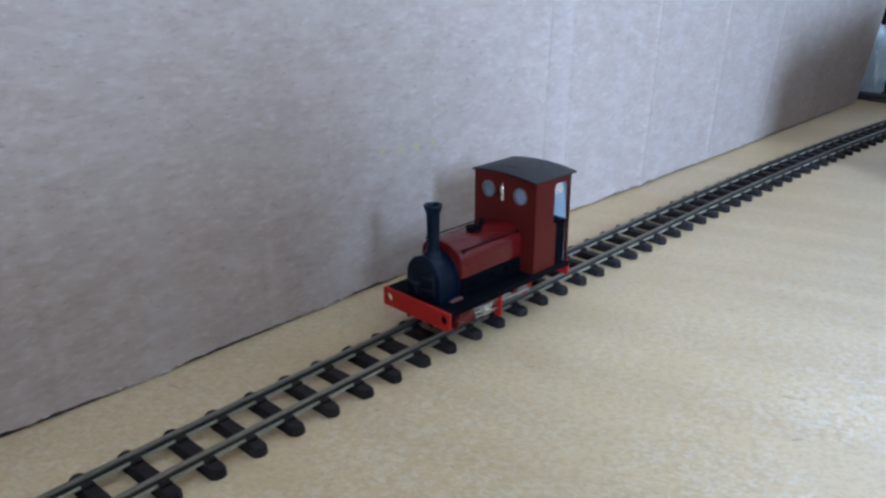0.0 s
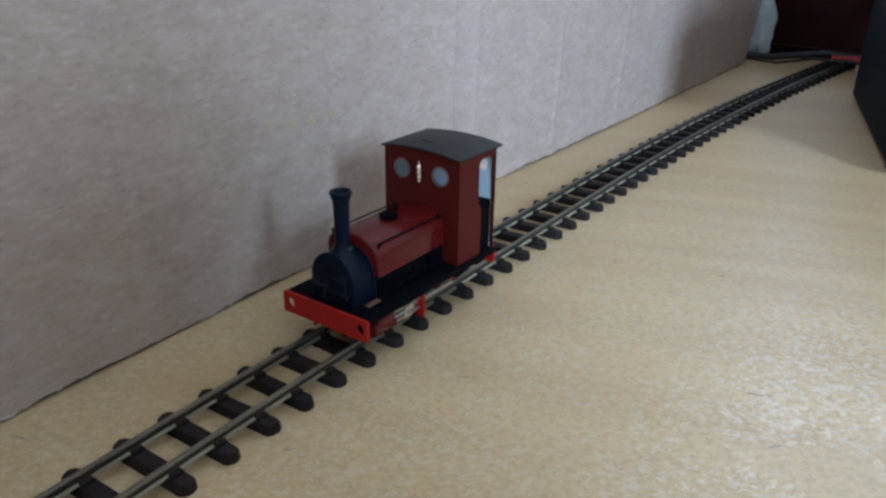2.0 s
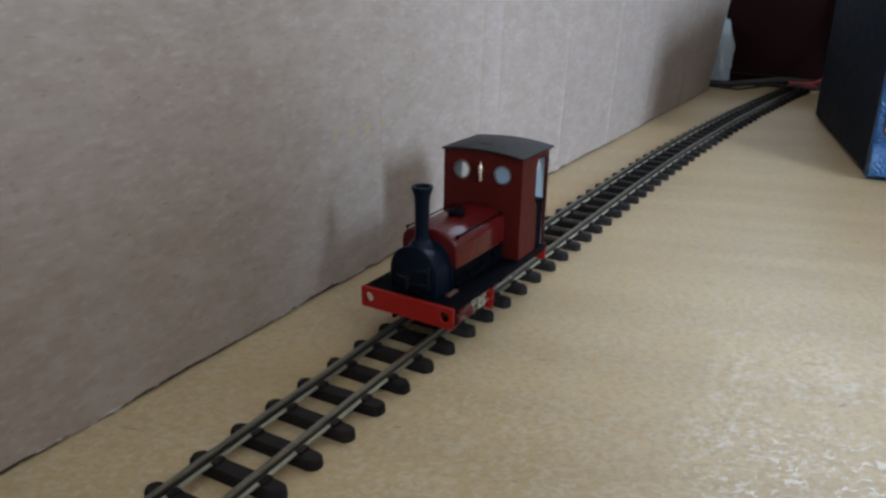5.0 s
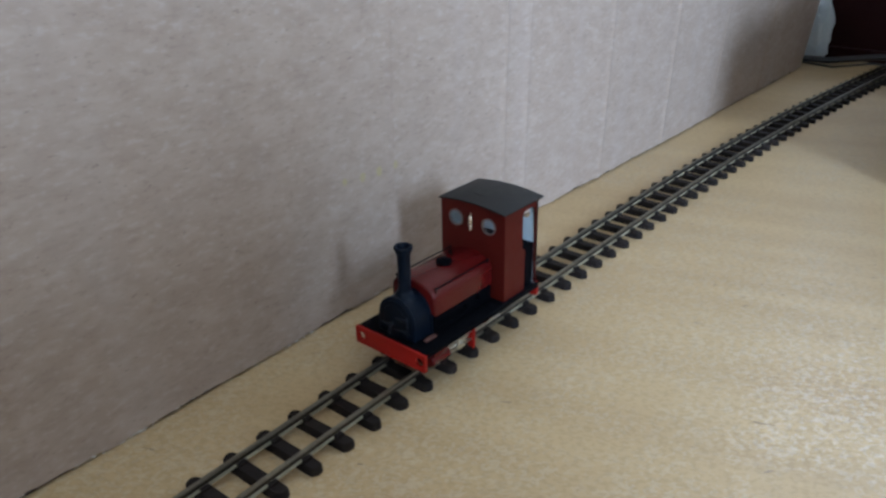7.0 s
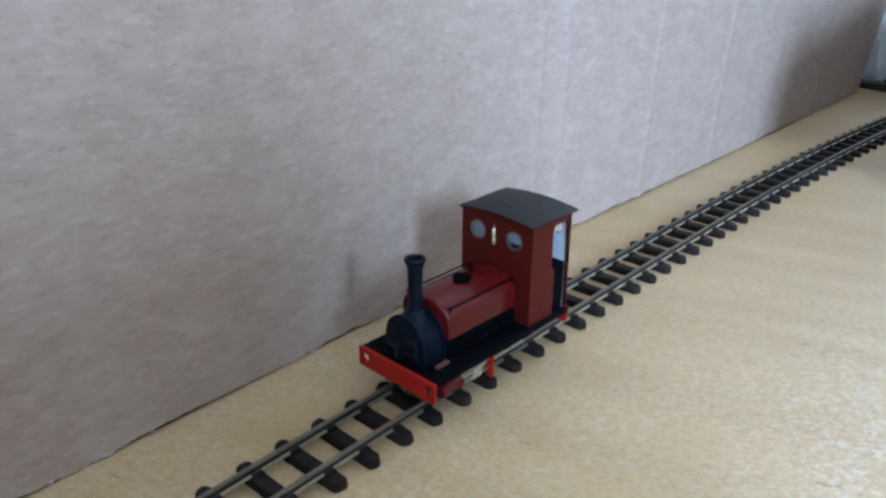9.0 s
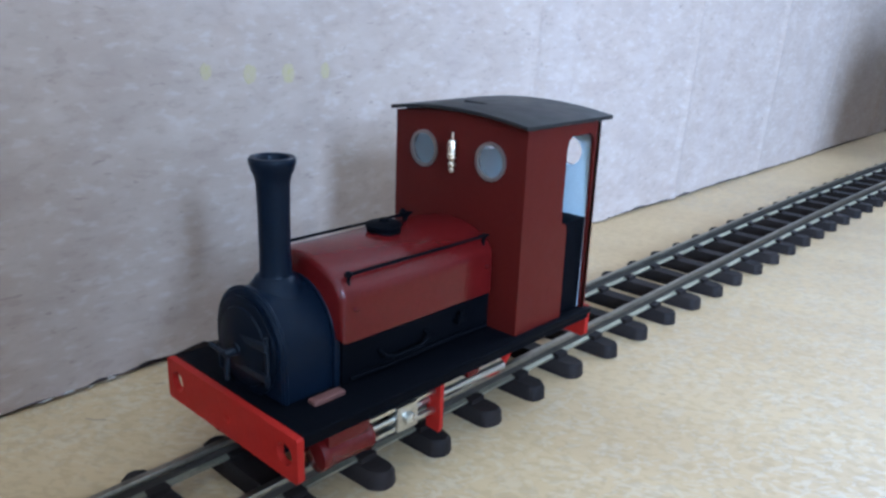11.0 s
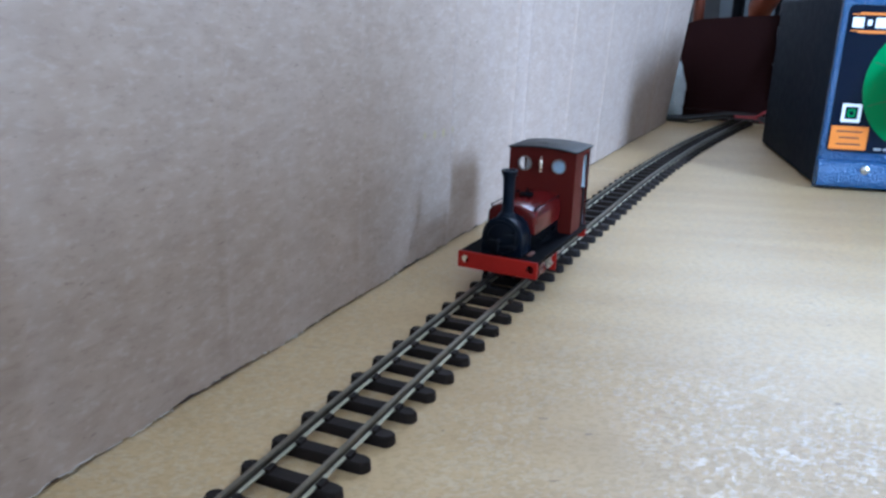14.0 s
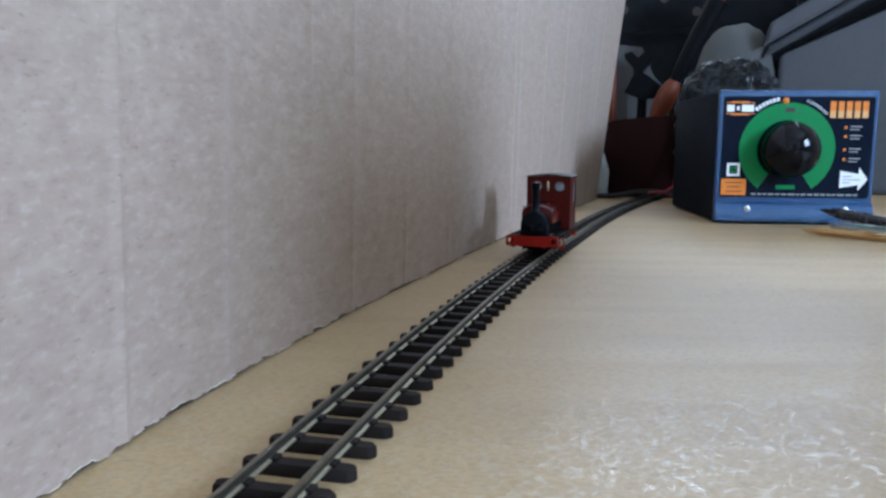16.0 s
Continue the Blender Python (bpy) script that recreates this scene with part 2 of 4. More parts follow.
PLASTIC = mat("cloudy_plastic", (0.62, 0.66, 0.68), 0.22, vary=0.08, alpha=0.45)
BAG = mat("black_polythene", (0.004, 0.004, 0.006), 0.32, vary=0.3, second=(0.020, 0.021, 0.026), scale=90, fine=300, spread=0.14, gloss=0.16)
CLOTH = mat("black_cloth", (0.006, 0.006, 0.008), 0.9, gloss=0.1, vary=0.3, scale=60, fine=300)
HANDLE = mat("orange_plastic_handle", (0.115, 0.021, 0.005), 0.5, vary=0.12, gloss=0.3)
SHADE_PLASTIC = mat("shade_grey_plastic", (0.058, 0.060, 0.070), 0.7, vary=0.1, scale=20, fine=200, gloss=0.2)
SCRAP = mat("grey_paper", (0.075, 0.075, 0.08), 0.85, vary=0.12, scale=60, gloss=0.2)
GREY_PLASTIC = mat("grey_plastic_lid", (0.070, 0.072, 0.084), 0.6, vary=0.1, scale=20, fine=200, gloss=0.3)
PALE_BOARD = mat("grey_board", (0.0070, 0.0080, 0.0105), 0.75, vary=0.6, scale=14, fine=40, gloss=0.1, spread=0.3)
CREAM = mat("cream_cloth", (0.080, 0.080, 0.080), 0.85, vary=0.15, scale=80, gloss=0.2)
DARK_TOOL = mat("dark_grey_tool", (0.0030, 0.0033, 0.0045), 0.55, vary=0.2, gloss=0.08)
WOOD = mat("varnished_pencil_wood", (0.48, 0.27, 0.09), 0.4, vary=0.15, stretch=(1, 1, 0.2))
PEN_BLACK = mat("black_pen_plastic", (0.014, 0.014, 0.02), 0.25, vary=0.2)
PEN_CLEAR = mat("clear_pen_plastic", (0.75, 0.80, 0.86), 0.1, vary=0.03, alpha=0.8)
PEN_BLUE = mat("blue_ink_refill", (0.02, 0.05, 0.22), 0.3, vary=0.1)
TEAL = mat("pale_teal_card", (0.16, 0.20, 0.20), 0.7, vary=0.08)


# ---------------------------------------------------------------- mesh helpers (all in cm)
def box(bm, x0, x1, y0, y1, z0, z1, bevel=0.0, seg=2):
    vs = [bm.verts.new((x, y, z)) for z in (z0, z1) for y in (y0, y1) for x in (x0, x1)]
    fs = [bm.faces.new([vs[i] for i in q]) for q in ((0, 2, 3, 1), (4, 5, 7, 6), (0, 1, 5, 4), (2, 6, 7, 3), (0, 4, 6, 2), (1, 3, 7, 5))]
    if bevel:
        edges = list({e for f in fs for e in f.edges})
        bmesh.ops.bevel(bm, geom=edges, offset=bevel, segments=seg, affect="EDGES", profile=0.6)
    return bm


def lathe(bm, profile, centre, axis="z", seg=28, cap=True):
    """Turns (radius, along) pairs round an axis through centre."""
    cx, cy, cz = centre
    rings = []
    for r, h in profile:
        ring = []
        for k in range(seg):
            a = 2 * math.pi * k / seg
            u, v = r * math.cos(a), r * math.sin(a)
            p = {"z": (cx + u, cy + v, cz + h), "y": (cx + u, cy + h, cz + v), "x": (cx + h, cy + u, cz + v)}[axis]
            ring.append(bm.verts.new(p))
        rings.append(ring)
    for a, b in zip(rings, rings[1:]):
        for k in range(seg):
            bm.faces.new((a[k], a[(k + 1) % seg], b[(k + 1) % seg], b[k]))
    if cap:
        bm.faces.new(rings[0][::-1])
        bm.faces.new(rings[-1])
    return bm


def tube(bm, points, r, seg=10):
    pts = [Vector(p) for p in points]
    rings, side = [], None
    for k, p in enumerate(pts):
        d = (pts[min(k + 1, len(pts) - 1)] - pts[max(k - 1, 0)]).normalized()
        if side is None:
            side = d.cross(Vector((0, 0, 1)))
            if side.length < 0.05:
                side = d.cross(Vector((1, 0, 0)))
        side = (side - d * side.dot(d)).normalized()
        up = side.cross(d)
        rr = r[k] if isinstance(r, (list, tuple)) else r
        rings.append([bm.verts.new(p + rr * (math.cos(2 * math.pi * j / seg) * side + math.sin(2 * math.pi * j / seg) * up)) for j in range(seg)])
    for a, b in zip(rings, rings[1:]):
        for j in range(seg):
            bm.faces.new((a[j], a[(j + 1) % seg], b[(j + 1) % seg], b[j]))
    bm.faces.new(rings[0][::-1])
    bm.faces.new(rings[-1])
    return bm


def circle(cx, cz, r, seg=28):
    return [(cx + r * math.cos(2 * math.pi * k / seg), cz + r * math.sin(2 * math.pi * k / seg)) for k in range(seg)]


def plate(bm, outline, holes, place, thick):
    """A flat sheet with holes. outline and holes: (u, v) loops; place(u, v, w) gives the point; thick: its depth along w."""
    flat = bmesh.new()
    edges = []
    for loop in [outline, *holes]:
        vs = [flat.verts.new((u, v, 0)) for u, v in loop]
        edges += [flat.edges.new((vs[k], vs[(k + 1) % len(vs)])) for k in range(len(vs))]
    bmesh.ops.triangle_fill(flat, use_beauty=True, use_dissolve=False, edges=edges)
    tris = [[v.co.copy() for v in f.verts] for f in flat.faces]
    flat.free()
    found = {}

    def vert(u, v, w):
        key = (round(u, 5), round(v, 5), w)
        if key not in found:
            found[key] = bm.verts.new(place(u, v, w))
        return found[key]

    for t in tris:
        bm.faces.new([vert(p.x, p.y, 0) for p in t])
        bm.faces.new([vert(p.x, p.y, thick) for p in reversed(t)])
    for loop in [outline, *holes]:
        for (a, b), (c, d) in zip(loop, loop[1:] + loop[:1]):
            bm.faces.new((vert(a, b, 0), vert(c, d, 0), vert(c, d, thick), vert(a, b, thick)))
    bmesh.ops.recalc_face_normals(bm, faces=bm.faces)
    return bm


def run(bm, profile, y0, y1, bevel=0.0):
    """A closed (x, z) profile drawn out along y, its two end rims rounded."""
    ends = [[bm.verts.new((x, y, z)) for x, z in profile] for y in (y0, y1)]
    rims = [bm.faces.new(ends[0]), bm.faces.new(ends[1][::-1])]
    for k in range(len(profile)):
        j = (k + 1) % len(profile)
        bm.faces.new((ends[0][k], ends[1][k], ends[1][j], ends[0][j]))
    bmesh.ops.recalc_face_normals(bm, faces=bm.faces)
    if bevel:
        bmesh.ops.bevel(bm, geom=list({e for f in rims for e in f.edges}), offset=bevel, segments=3, affect="EDGES", profile=0.5)
    return bm


def smooth_shade(me, angle=40):
    for p in me.polygons:
        p.use_smooth = True
    me.set_sharp_from_angle(angle=radians(angle))


def thing(name, x, y, z, label, category, group="", kind=""):
    ob = new(name)
    ob.location = Vector((x, y, z)) * CM
    ob.empty_display_size = 0.01
    return tagged(ob, label, category, group, kind)


def root_of(ob):
    while ob.parent:
        ob = ob.parent
    return ob


def mesh_of(name, bm, material, origin=(0, 0, 0), angle=40):
    o = Vector(origin)
    for v in bm.verts:
        v.co = v.co * CM - o
    me = bpy.data.meshes.new(name)
    bm.to_mesh(me)
    bm.free()
    me.materials.append(material)
    smooth_shade(me, angle)
    return me


def part(name, bm, material, parent, label=""):
    """One mesh object under a thing or a part; bm is in cm of the whole place."""
    ob = new(name, mesh_of(name, bm, material, root_of(parent).location))
    ob.parent = parent
    return tagged(ob, label)


def single(name, bm, material, label, category="", kind="", group=""):
    """A thing that is one mesh, its origin at the middle of its underside."""
    lo = Vector([min(v.co[k] for v in bm.verts) for k in range(3)])
    hi = Vector([max(v.co[k] for v in bm.verts) for k in range(3)])
    o = Vector(((lo.x + hi.x) / 2, (lo.y + hi.y) / 2, lo.z)) * CM
    ob = new(name, mesh_of(name, bm, material, o))
    ob.location = o
    return tagged(ob, label, category, group, kind)


B = bmesh.new
rng = random.Random(4)


# ---------------------------------------------------------------- the room that closes the place
def room():
    x0, x1, y0, y1, z0, z1, t = -30.0, WIN_X, -190.0, 112.0, -74.0, 165.0, 12.0
    single("floor", box(B(), x0 - t, x1 + t, y0 - t, y1 + t, z0 - 4, z0), FLOOR, "brown carpeted floor of the room", "floor", "structure")
    single("ceiling", box(B(), x0 - t, x1 + t, y0 - t, y1 + t, z1, z1 + 4), PAINT, "plain pale painted ceiling", "ceiling", "structure")
    single("wall_west", box(B(), x0 - t, x0, y0, y1, z0, z1), PAINT, "pale painted wall behind the cardboard", "wall", "structure")
    # unseen block added to shade the near foot of the cardboard
    single("wall_shade", box(B(), 24, 26.5, -26, -8, 0, 18.5), PAINT, "plain low painted upstand, unseen, added to shade the cardboard", "wall", "structure")
    # unseen wall added to cut the window's light from the far clutter
    single("wall_shade_north", box(B(), 84, 96, 20, y1, z0, z1), PAINT, "pale painted wall, unseen, added to keep window light off the clutter", "wall", "structure")
    single("wall_south", box(B(), x0 - t, x1 + t, y0 - t, y0, z0, z1), PAINT, "pale painted wall", "wall", "structure")
    a, b, c, d = WIN2_X - WIN2_W / 2, WIN2_X + WIN2_W / 2, WIN2_Z - WIN2_H / 2, WIN2_Z + WIN2_H / 2
    bm = B()
    plate(bm, [(x0 - t, z0), (x1 + t, z0), (x1 + t, z1), (x0 - t, z1)], [[(a, c), (b, c), (b, d), (a, d)]], lambda u, v, w: (u, y1 + w, v), t)
    single("wall_north", bm, PAINT, "pale painted wall beyond the clutter", "wall", "structure")
    win = thing("window_2", WIN2_X, y1 + 9, c, "high window in the far wall with clear glass", "window", kind="structure")
    bm = B()
    plate(bm, [(a, c), (b, c), (b, d), (a, d)], [[(a + 2, c + 2), (b - 2, c + 2), (b - 2, d - 2), (a + 2, d - 2)]], lambda u, v, w: (u, y1 + 8 + w, v), 3)
    part("window_frame", bm, WHITE, win)
    pane = part("pane", box(B(), a + 2, b - 2, y1 + 9.3, y1 + 9.7, c + 2, d - 2), GLASS, win)
    pane.visible_shadow = False
    a, b, c, d = WIN_Y - WIN_W / 2, WIN_Y + WIN_W / 2, WIN_Z - WIN_H / 2, WIN_Z + WIN_H / 2
    bm = B()
    plate(bm, [(y0, z0), (y1, z0), (y1, z1), (y0, z1)], [[(a, c), (b, c), (b, d), (a, d)]], lambda u, v, w: (x1 + w, u, v), t)
    single("wall_east", bm, PAINT, "pale painted wall with the window opening", "wall", "structure")
    win = thing("window_1", x1 + 9, WIN_Y, c, "white framed window with clear glass", "window", kind="structure")
    bm = B()
    plate(bm, [(a, c), (b, c), (b, d), (a, d)], [[(a + 2, c + 2), (WIN_Y - 1, c + 2), (WIN_Y - 1, d - 2), (a + 2, d - 2)],
          [(WIN_Y + 1, c + 2), (b - 2, c + 2), (b - 2, d - 2), (WIN_Y + 1, d - 2)]], lambda u, v, w: (x1 + 8 + w, u, v), 3)
    part("window_frame", bm, WHITE, win)
    for u, v in ((a + 2, WIN_Y - 1), (WIN_Y + 1, b - 2)):
        pane = part("pane", box(B(), x1 + 9.3, x1 + 9.7, u, v, c + 2, d - 2), GLASS, win)
        pane.visible_shadow = False


def table():
    top = single("plywood_board", box(B(), -28, 59.5, -150, 108, -1.8, 0, 0.1), PLY,
                 "pale varnished plywood board carrying the track", "board", "structure")
    trestle = thing("trestle_frame", 16, -20, -74, "plain wooden trestle under the plywood board", "trestle")
    for x in (-22, 50):
        for y in (-130, 90):
            part("leg", box(B(), x - 2, x + 2, y - 2, y + 2, -74, -6, 0.2), WOOD, trestle)
    for y in (-130, 90):
        part("rail", box(B(), -26, 54, y - 2, y + 2, -6, -1.8, 0.2), WOOD, trestle)
    return top


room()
table()


# ---------------------------------------------------------------- the cardboard sheet behind the track
CREASES = [(-31.0, 0.03), (-26.4, 0.02), (-22.7, 0.035), (-19.1, 0.02), (-14.8, 0.03), (-11.9, 0.015), (-7.3, 0.02), (-2.1, 0.015), (3.6, 0.02),
           (8.9, 0.035), (10.2, 0.02), (15.5, 0.03), (21.0, 0.03), (26.5, 0.02), (33.0, 0.03)]


def card_x(y, z):
    """Its bowed face: across, along the track and up."""
    x = -3.36 + 0.28 * max(0.0, min(1.0, (4 - y) / 9))
    if y < -4:
        x += 0.004 * (y + 4) ** 2
    x += 0.10 * math.exp(-((y + 9) / 8) ** 2) + 0.08 * math.exp(-((y - 20) / 9) ** 2)
    # its far end curls away from the track
    x -= 0.085 * max(0.0, y - 39.6) ** 2
    lean = 0.012 + 0.10 * max(0.0, min(1.0, (y - 8) / 30)) ** 1.5
    x += lean * z
    x += 0.035 * noise.noise((y * 0.35, z * 0.03, 1.0)) + 0.018 * noise.noise((y * 1.1, z * 0.05, 7.0))
    # narrow upright creases where the flutes have buckled
    for at, rise in CREASES:
        d = y - at - 0.012 * z
        if abs(d) < 0.6:
            x += 2.5 * rise * math.exp(-(d / 0.13) ** 2)
    return x


def card_bottom(y):
    return max(0.015, 0.085 + 0.07 * noise.noise((y * 0.45, 3.0, 0)) + 0.085 * noise.noise((y * 1.7, 9.0, 0)) + 0.04 * noise.noise((y * 6.0, 5.0, 0)))


def cardboard_sheet():
    y0, y1 = -46.0, 44.0
    ny, levels = 900, [0.0, 0.02, 0.05, 0.1, 0.18, 0.28, 0.4, 0.52, 0.64, 0.76, 0.88, 1.0]
    bm = B()
    faces = []
    for off in (0.0, -0.35):
        grid = []
        for j in range(ny + 1):
            y = y0 + (y1 - y0) * j / ny
            low = card_bottom(y)
            h = 12.0 + 0.165 * max(0.0, y)
            grid.append([bm.verts.new((card_x(y, low + (h - low) * f) + off, y, low + (h - low) * f)) for f in levels])
        faces.append(grid)
    front, back = faces
    top = len(levels) - 1
    for j in range(ny):
        for k in range(top):
            bm.faces.new((front[j][k], front[j][k + 1], front[j + 1][k + 1], front[j + 1][k]))
            bm.faces.new((back[j][k], back[j + 1][k], back[j + 1][k + 1], back[j][k + 1]))
        bm.faces.new((front[j][0], front[j + 1][0], back[j + 1][0], back[j][0]))
        bm.faces.new((front[j][top], back[j][top], back[j + 1][top], front[j + 1][top]))
    for j in (0, ny):
        for k in range(top):
            q = (front[j][k], back[j][k], back[j][k + 1], front[j][k + 1])
            bm.faces.new(q if j == 0 else q[::-1])
    bmesh.ops.recalc_face_normals(bm, faces=bm.faces)
    sheet = thing("cardboard_sheet", -3.5, -4, 0, "tall brown corrugated cardboard sheet with a rough torn lower edge", "cardboard", kind="structure")
    part("sheet", bm, CARD, sheet)
    # dark strip standing in for shade under the sheet, set back from its face
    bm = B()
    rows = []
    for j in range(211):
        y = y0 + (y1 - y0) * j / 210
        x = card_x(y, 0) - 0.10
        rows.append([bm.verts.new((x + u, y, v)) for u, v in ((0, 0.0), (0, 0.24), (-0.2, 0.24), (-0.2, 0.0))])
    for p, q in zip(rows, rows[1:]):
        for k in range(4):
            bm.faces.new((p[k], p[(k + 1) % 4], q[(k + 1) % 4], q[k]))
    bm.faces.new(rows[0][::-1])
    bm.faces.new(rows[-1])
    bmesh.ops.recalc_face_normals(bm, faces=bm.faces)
    part("gap_shade_strip", bm, INK, sheet, "thin black strip standing in for shade under the torn edge")
    # pale torn fibres along the cut
    bm = B()
    for y in (-22.0, -16.4, -12.9, -9.2, -6.1, -4.9, -0.5, 0.2, 9.8):
        for _ in range(3):
            yy, w, hh = y + rng.uniform(-0.3, 0.3), rng.uniform(0.02, 0.08), rng.uniform(0.006, 0.018)
            z = card_bottom(yy) - rng.uniform(-0.01, 0.03)
            x = card_x(yy, z) + 0.012
            p = [bm.verts.new((x + rng.uniform(0, 0.03), yy + a * w, max(0.01, z + b * hh + rng.uniform(-0.015, 0.015))))
                 for a, b in ((-1, 0), (-0.4, -0.7), (0.5, -0.6), (1, 0.1), (0.4, 0.8), (-0.5, 0.9))]
            bm.faces.new(p)
            q = [bm.verts.new(v.co + Vector((-0.02, 0, 0))) for v in p]
            bm.faces.new(q[::-1])
            for k in range(6):
                bm.faces.new((p[k], q[k], q[(k + 1) % 6], p[(k + 1) % 6]))
    for j in range(760):
        y = -40.0 + 0.05 * j
        t = noise.noise((y * 0.9, 4.0, 0)) + 0.5 * noise.noise((y * 4.1, 8.0, 0)) + (0.12 if y < -9 else -0.18)
        if t < 0.05:
            continue
        hh = min(0.055, 0.09 * t)
        row = []
        for yy in (y, y + 0.048):
            z = card_bottom(yy) - 0.006
            x = card_x(yy, z)
            row.append([bm.verts.new((x + o, yy, z + k * hh * rng.uniform(0.6, 1.0))) for o, k in ((0.004, 0), (0.02, 0.4), (0.012, 1), (-0.03, 0.9), (-0.03, 0))])
        for k in range(5):
            bm.faces.new((row[0][k], row[0][(k + 1) % 5], row[1][(k + 1) % 5], row[1][k]))
        bm.faces.new(row[0][::-1])
        bm.faces.new(row[1])
    part("torn_fibres", bm, TORN, sheet, "pale torn paper fibres")
    # faint yellow marks in a row
    for y, z, r in ((1.85, 3.9, 0.09), (2.52, 3.84, 0.12), (3.18, 3.83, 0.12), (3.85, 3.84, 0.10)):
        bm = B()
        o = [(y + r * (0.9 + 0.3 * noise.noise((k * 1.3, y, 2.0))) * math.cos(k * math.pi / 7), z + 1.3 * r * (0.9 + 0.3 * noise.noise((k * 1.1, y, 5.0))) * math.sin(k * math.pi / 7)) for k in range(14)]
        plate(bm, o, [], lambda u, v, w: (card_x(u, v) + 0.004 + w, u, v), 0.003)
        part("yellow_mark", bm, YELLOWED, sheet, "faint yellow stain")
    return sheet


cardboard_sheet()


# ---------------------------------------------------------------- the locomotive
def mirrored(f):
    """Calls f(-1) and f(1): the two sides of the locomotive."""
    for side in (-1, 1):
        f(side)


def arch(x, z_eave, rise, half):
    return z_eave + rise * (1 - (x / half) ** 2)


def locomotive():
    eng = thing("steam_locomotive", 0.02, 2.4, 0.40,
                "maroon model saddle tank steam locomotive standing on the track", "model locomotive")
    ZF = 1.175
    # running plate and beams
    part("footplate", box(B(), -1.12, 1.12, 0.075, 4.70, 1.10, ZF, 0.02), BLACK, eng, "black footplate")
    for y, half, z0 in ((0.0, 1.15, 0.715), (4.66, 1.07, 0.75)):
        o = [(-half, z0 + 0.03), (-half + 0.03, z0), (half - 0.03, z0), (half, z0 + 0.03), (half, ZF - 0.02), (half - 0.02, ZF), (-half + 0.02, ZF), (-half, ZF - 0.02)]
        holes = [circle(s * 0.95, 0.955, 0.112, 20) for s in (-1, 1)] if y == 0 else []
        bm = B()
        plate(bm, o, holes, lambda u, v, w, y=y: (u, y + w, v), 0.075)
        beam = part("buffer_beam", bm, BRIGHT_RED, eng, "bright red buffer beam")
        if y == 0:
            bm = B()
            box(bm, -0.045, 0.045, -0.012, 0.0, 0.88, 0.95, 0.004)
            part("coupling_pad", bm, BRIGHT_RED, beam)
    part("valance", box(B(), 1.06, 1.10, 0.1, 4.66, 1.03, 1.10), BLACK, eng)
    part("valance", box(B(), -1.10, -1.06, 0.1, 4.66, 1.03, 1.10), BLACK, eng)
    # frames and underworks
    mirrored(lambda s: part("frame_plate", box(B(), s * 0.40 - 0.03, s * 0.40 + 0.03, 0.12, 4.6, 0.56, 1.10), BLACK, eng))
    part("gearbox", box(B(), -0.34, 0.34, 0.5, 4.3, 0.50, 1.10, 0.05), BLACK, eng)
    # wheels
    for y in (1.72, 3.42):
        for s in (-1, 1):
            bm = B()
            r = 0.42
            prof = [(0.05, -0.06), (r + 0.05, -0.06), (r + 0.05, -0.025), (r, -0.01), (r - 0.01, 0.07), (r - 0.08, 0.075), (r - 0.09, 0.03), (0.12, 0.03), (0.11, 0.09), (0.03, 0.09)]
            lathe(bm, [(a, s * h) for a, h in prof], (s * 0.50, y, 0.40 + r + 0.005), "x", 26)
            bmesh.ops.recalc_face_normals(bm, faces=bm.faces)
            wheel = part("wheel", bm, BRIGHT_RED if y > 3 else BLACK, eng)
            bm = B()
            lathe(bm, [(0.035, 0), (0.035, s * 0.12)], (s * 0.56, y - 0.12, 0.72), "x", 10)
            bmesh.ops.recalc_face_normals(bm, faces=bm.faces)
            part("crank_pin", bm, STEEL, wheel)
    # cylinders, bar brackets, rods
    for s in (-1, 1):
        bm = B()
        o = circle(s * 0.93, 0.765, 0.15, 20)
        lathe(bm, [(0.10, 0.0), (0.155, 0.02), (0.165, 0.05), (0.165, 0.10), (0.15, 0.12), (0.15, 0.58), (0.165, 0.60), (0.165, 0.64), (0.10, 0.66)], (s * 0.93, 0.34, 0.765), "y", 22)
        bmesh.ops.recalc_face_normals(bm, faces=bm.faces)
        cyl = part("cylinder", bm, RED, eng, "maroon steam cylinder")
        bm = B()
        box(bm, s * 0.93 - 0.13, s * 0.93 + 0.13, 0.42, 0.94, 0.86, 1.05, 0.03)
        part("valve_chest", bm, RED, cyl)
        bm = B()
        box(bm, s * 0.93 - 0.035, s * 0.93 + 0.035, 1.0, 1.97, 0.86, 0.905, 0.01)
        part("slide_bar", bm, STEEL, eng, "bright metal slide bar")
        bm = B()
        box(bm, s * 0.93 - 0.035, s * 0.93 + 0.035, 1.0, 1.97, 0.63, 0.675, 0.01)
        part("slide_bar", bm, STEEL, eng, "bright metal slide bar")
        bm = B()
        tube(bm, [(s * 0.93, 0.98, 0.765), (s * 0.93, 1.6, 0.765)], 0.035)
        part("piston_rod", bm, STEEL, eng)
        bm = B()
        box(bm, s * 0.93 - 0.075, s * 0.93 + 0.075, 1.36, 1.66, 0.62, 0.91, 0.03)
        lathe(bm, [(0.07, 0), (0.07, s * 0.06), (0.03, s * 0.08)], (s * 1.005, 1.5, 0.765), "x", 12)
        part("crosshead", bm, STEEL, eng, "bright metal crosshead")
        bm = B()
        o = [(0.84, 0.42), (1.02, 0.40), (1.04, 0.47), (1.04, 1.06), (0.84, 1.06)]
        plate(bm, [(s * u, v) for u, v in o], [], lambda u, v, w: (u, 1.95 + w, v), 0.055)
        part("bar_bracket", bm, BRIGHT_RED, eng, "bright red bracket")
        bm = B()
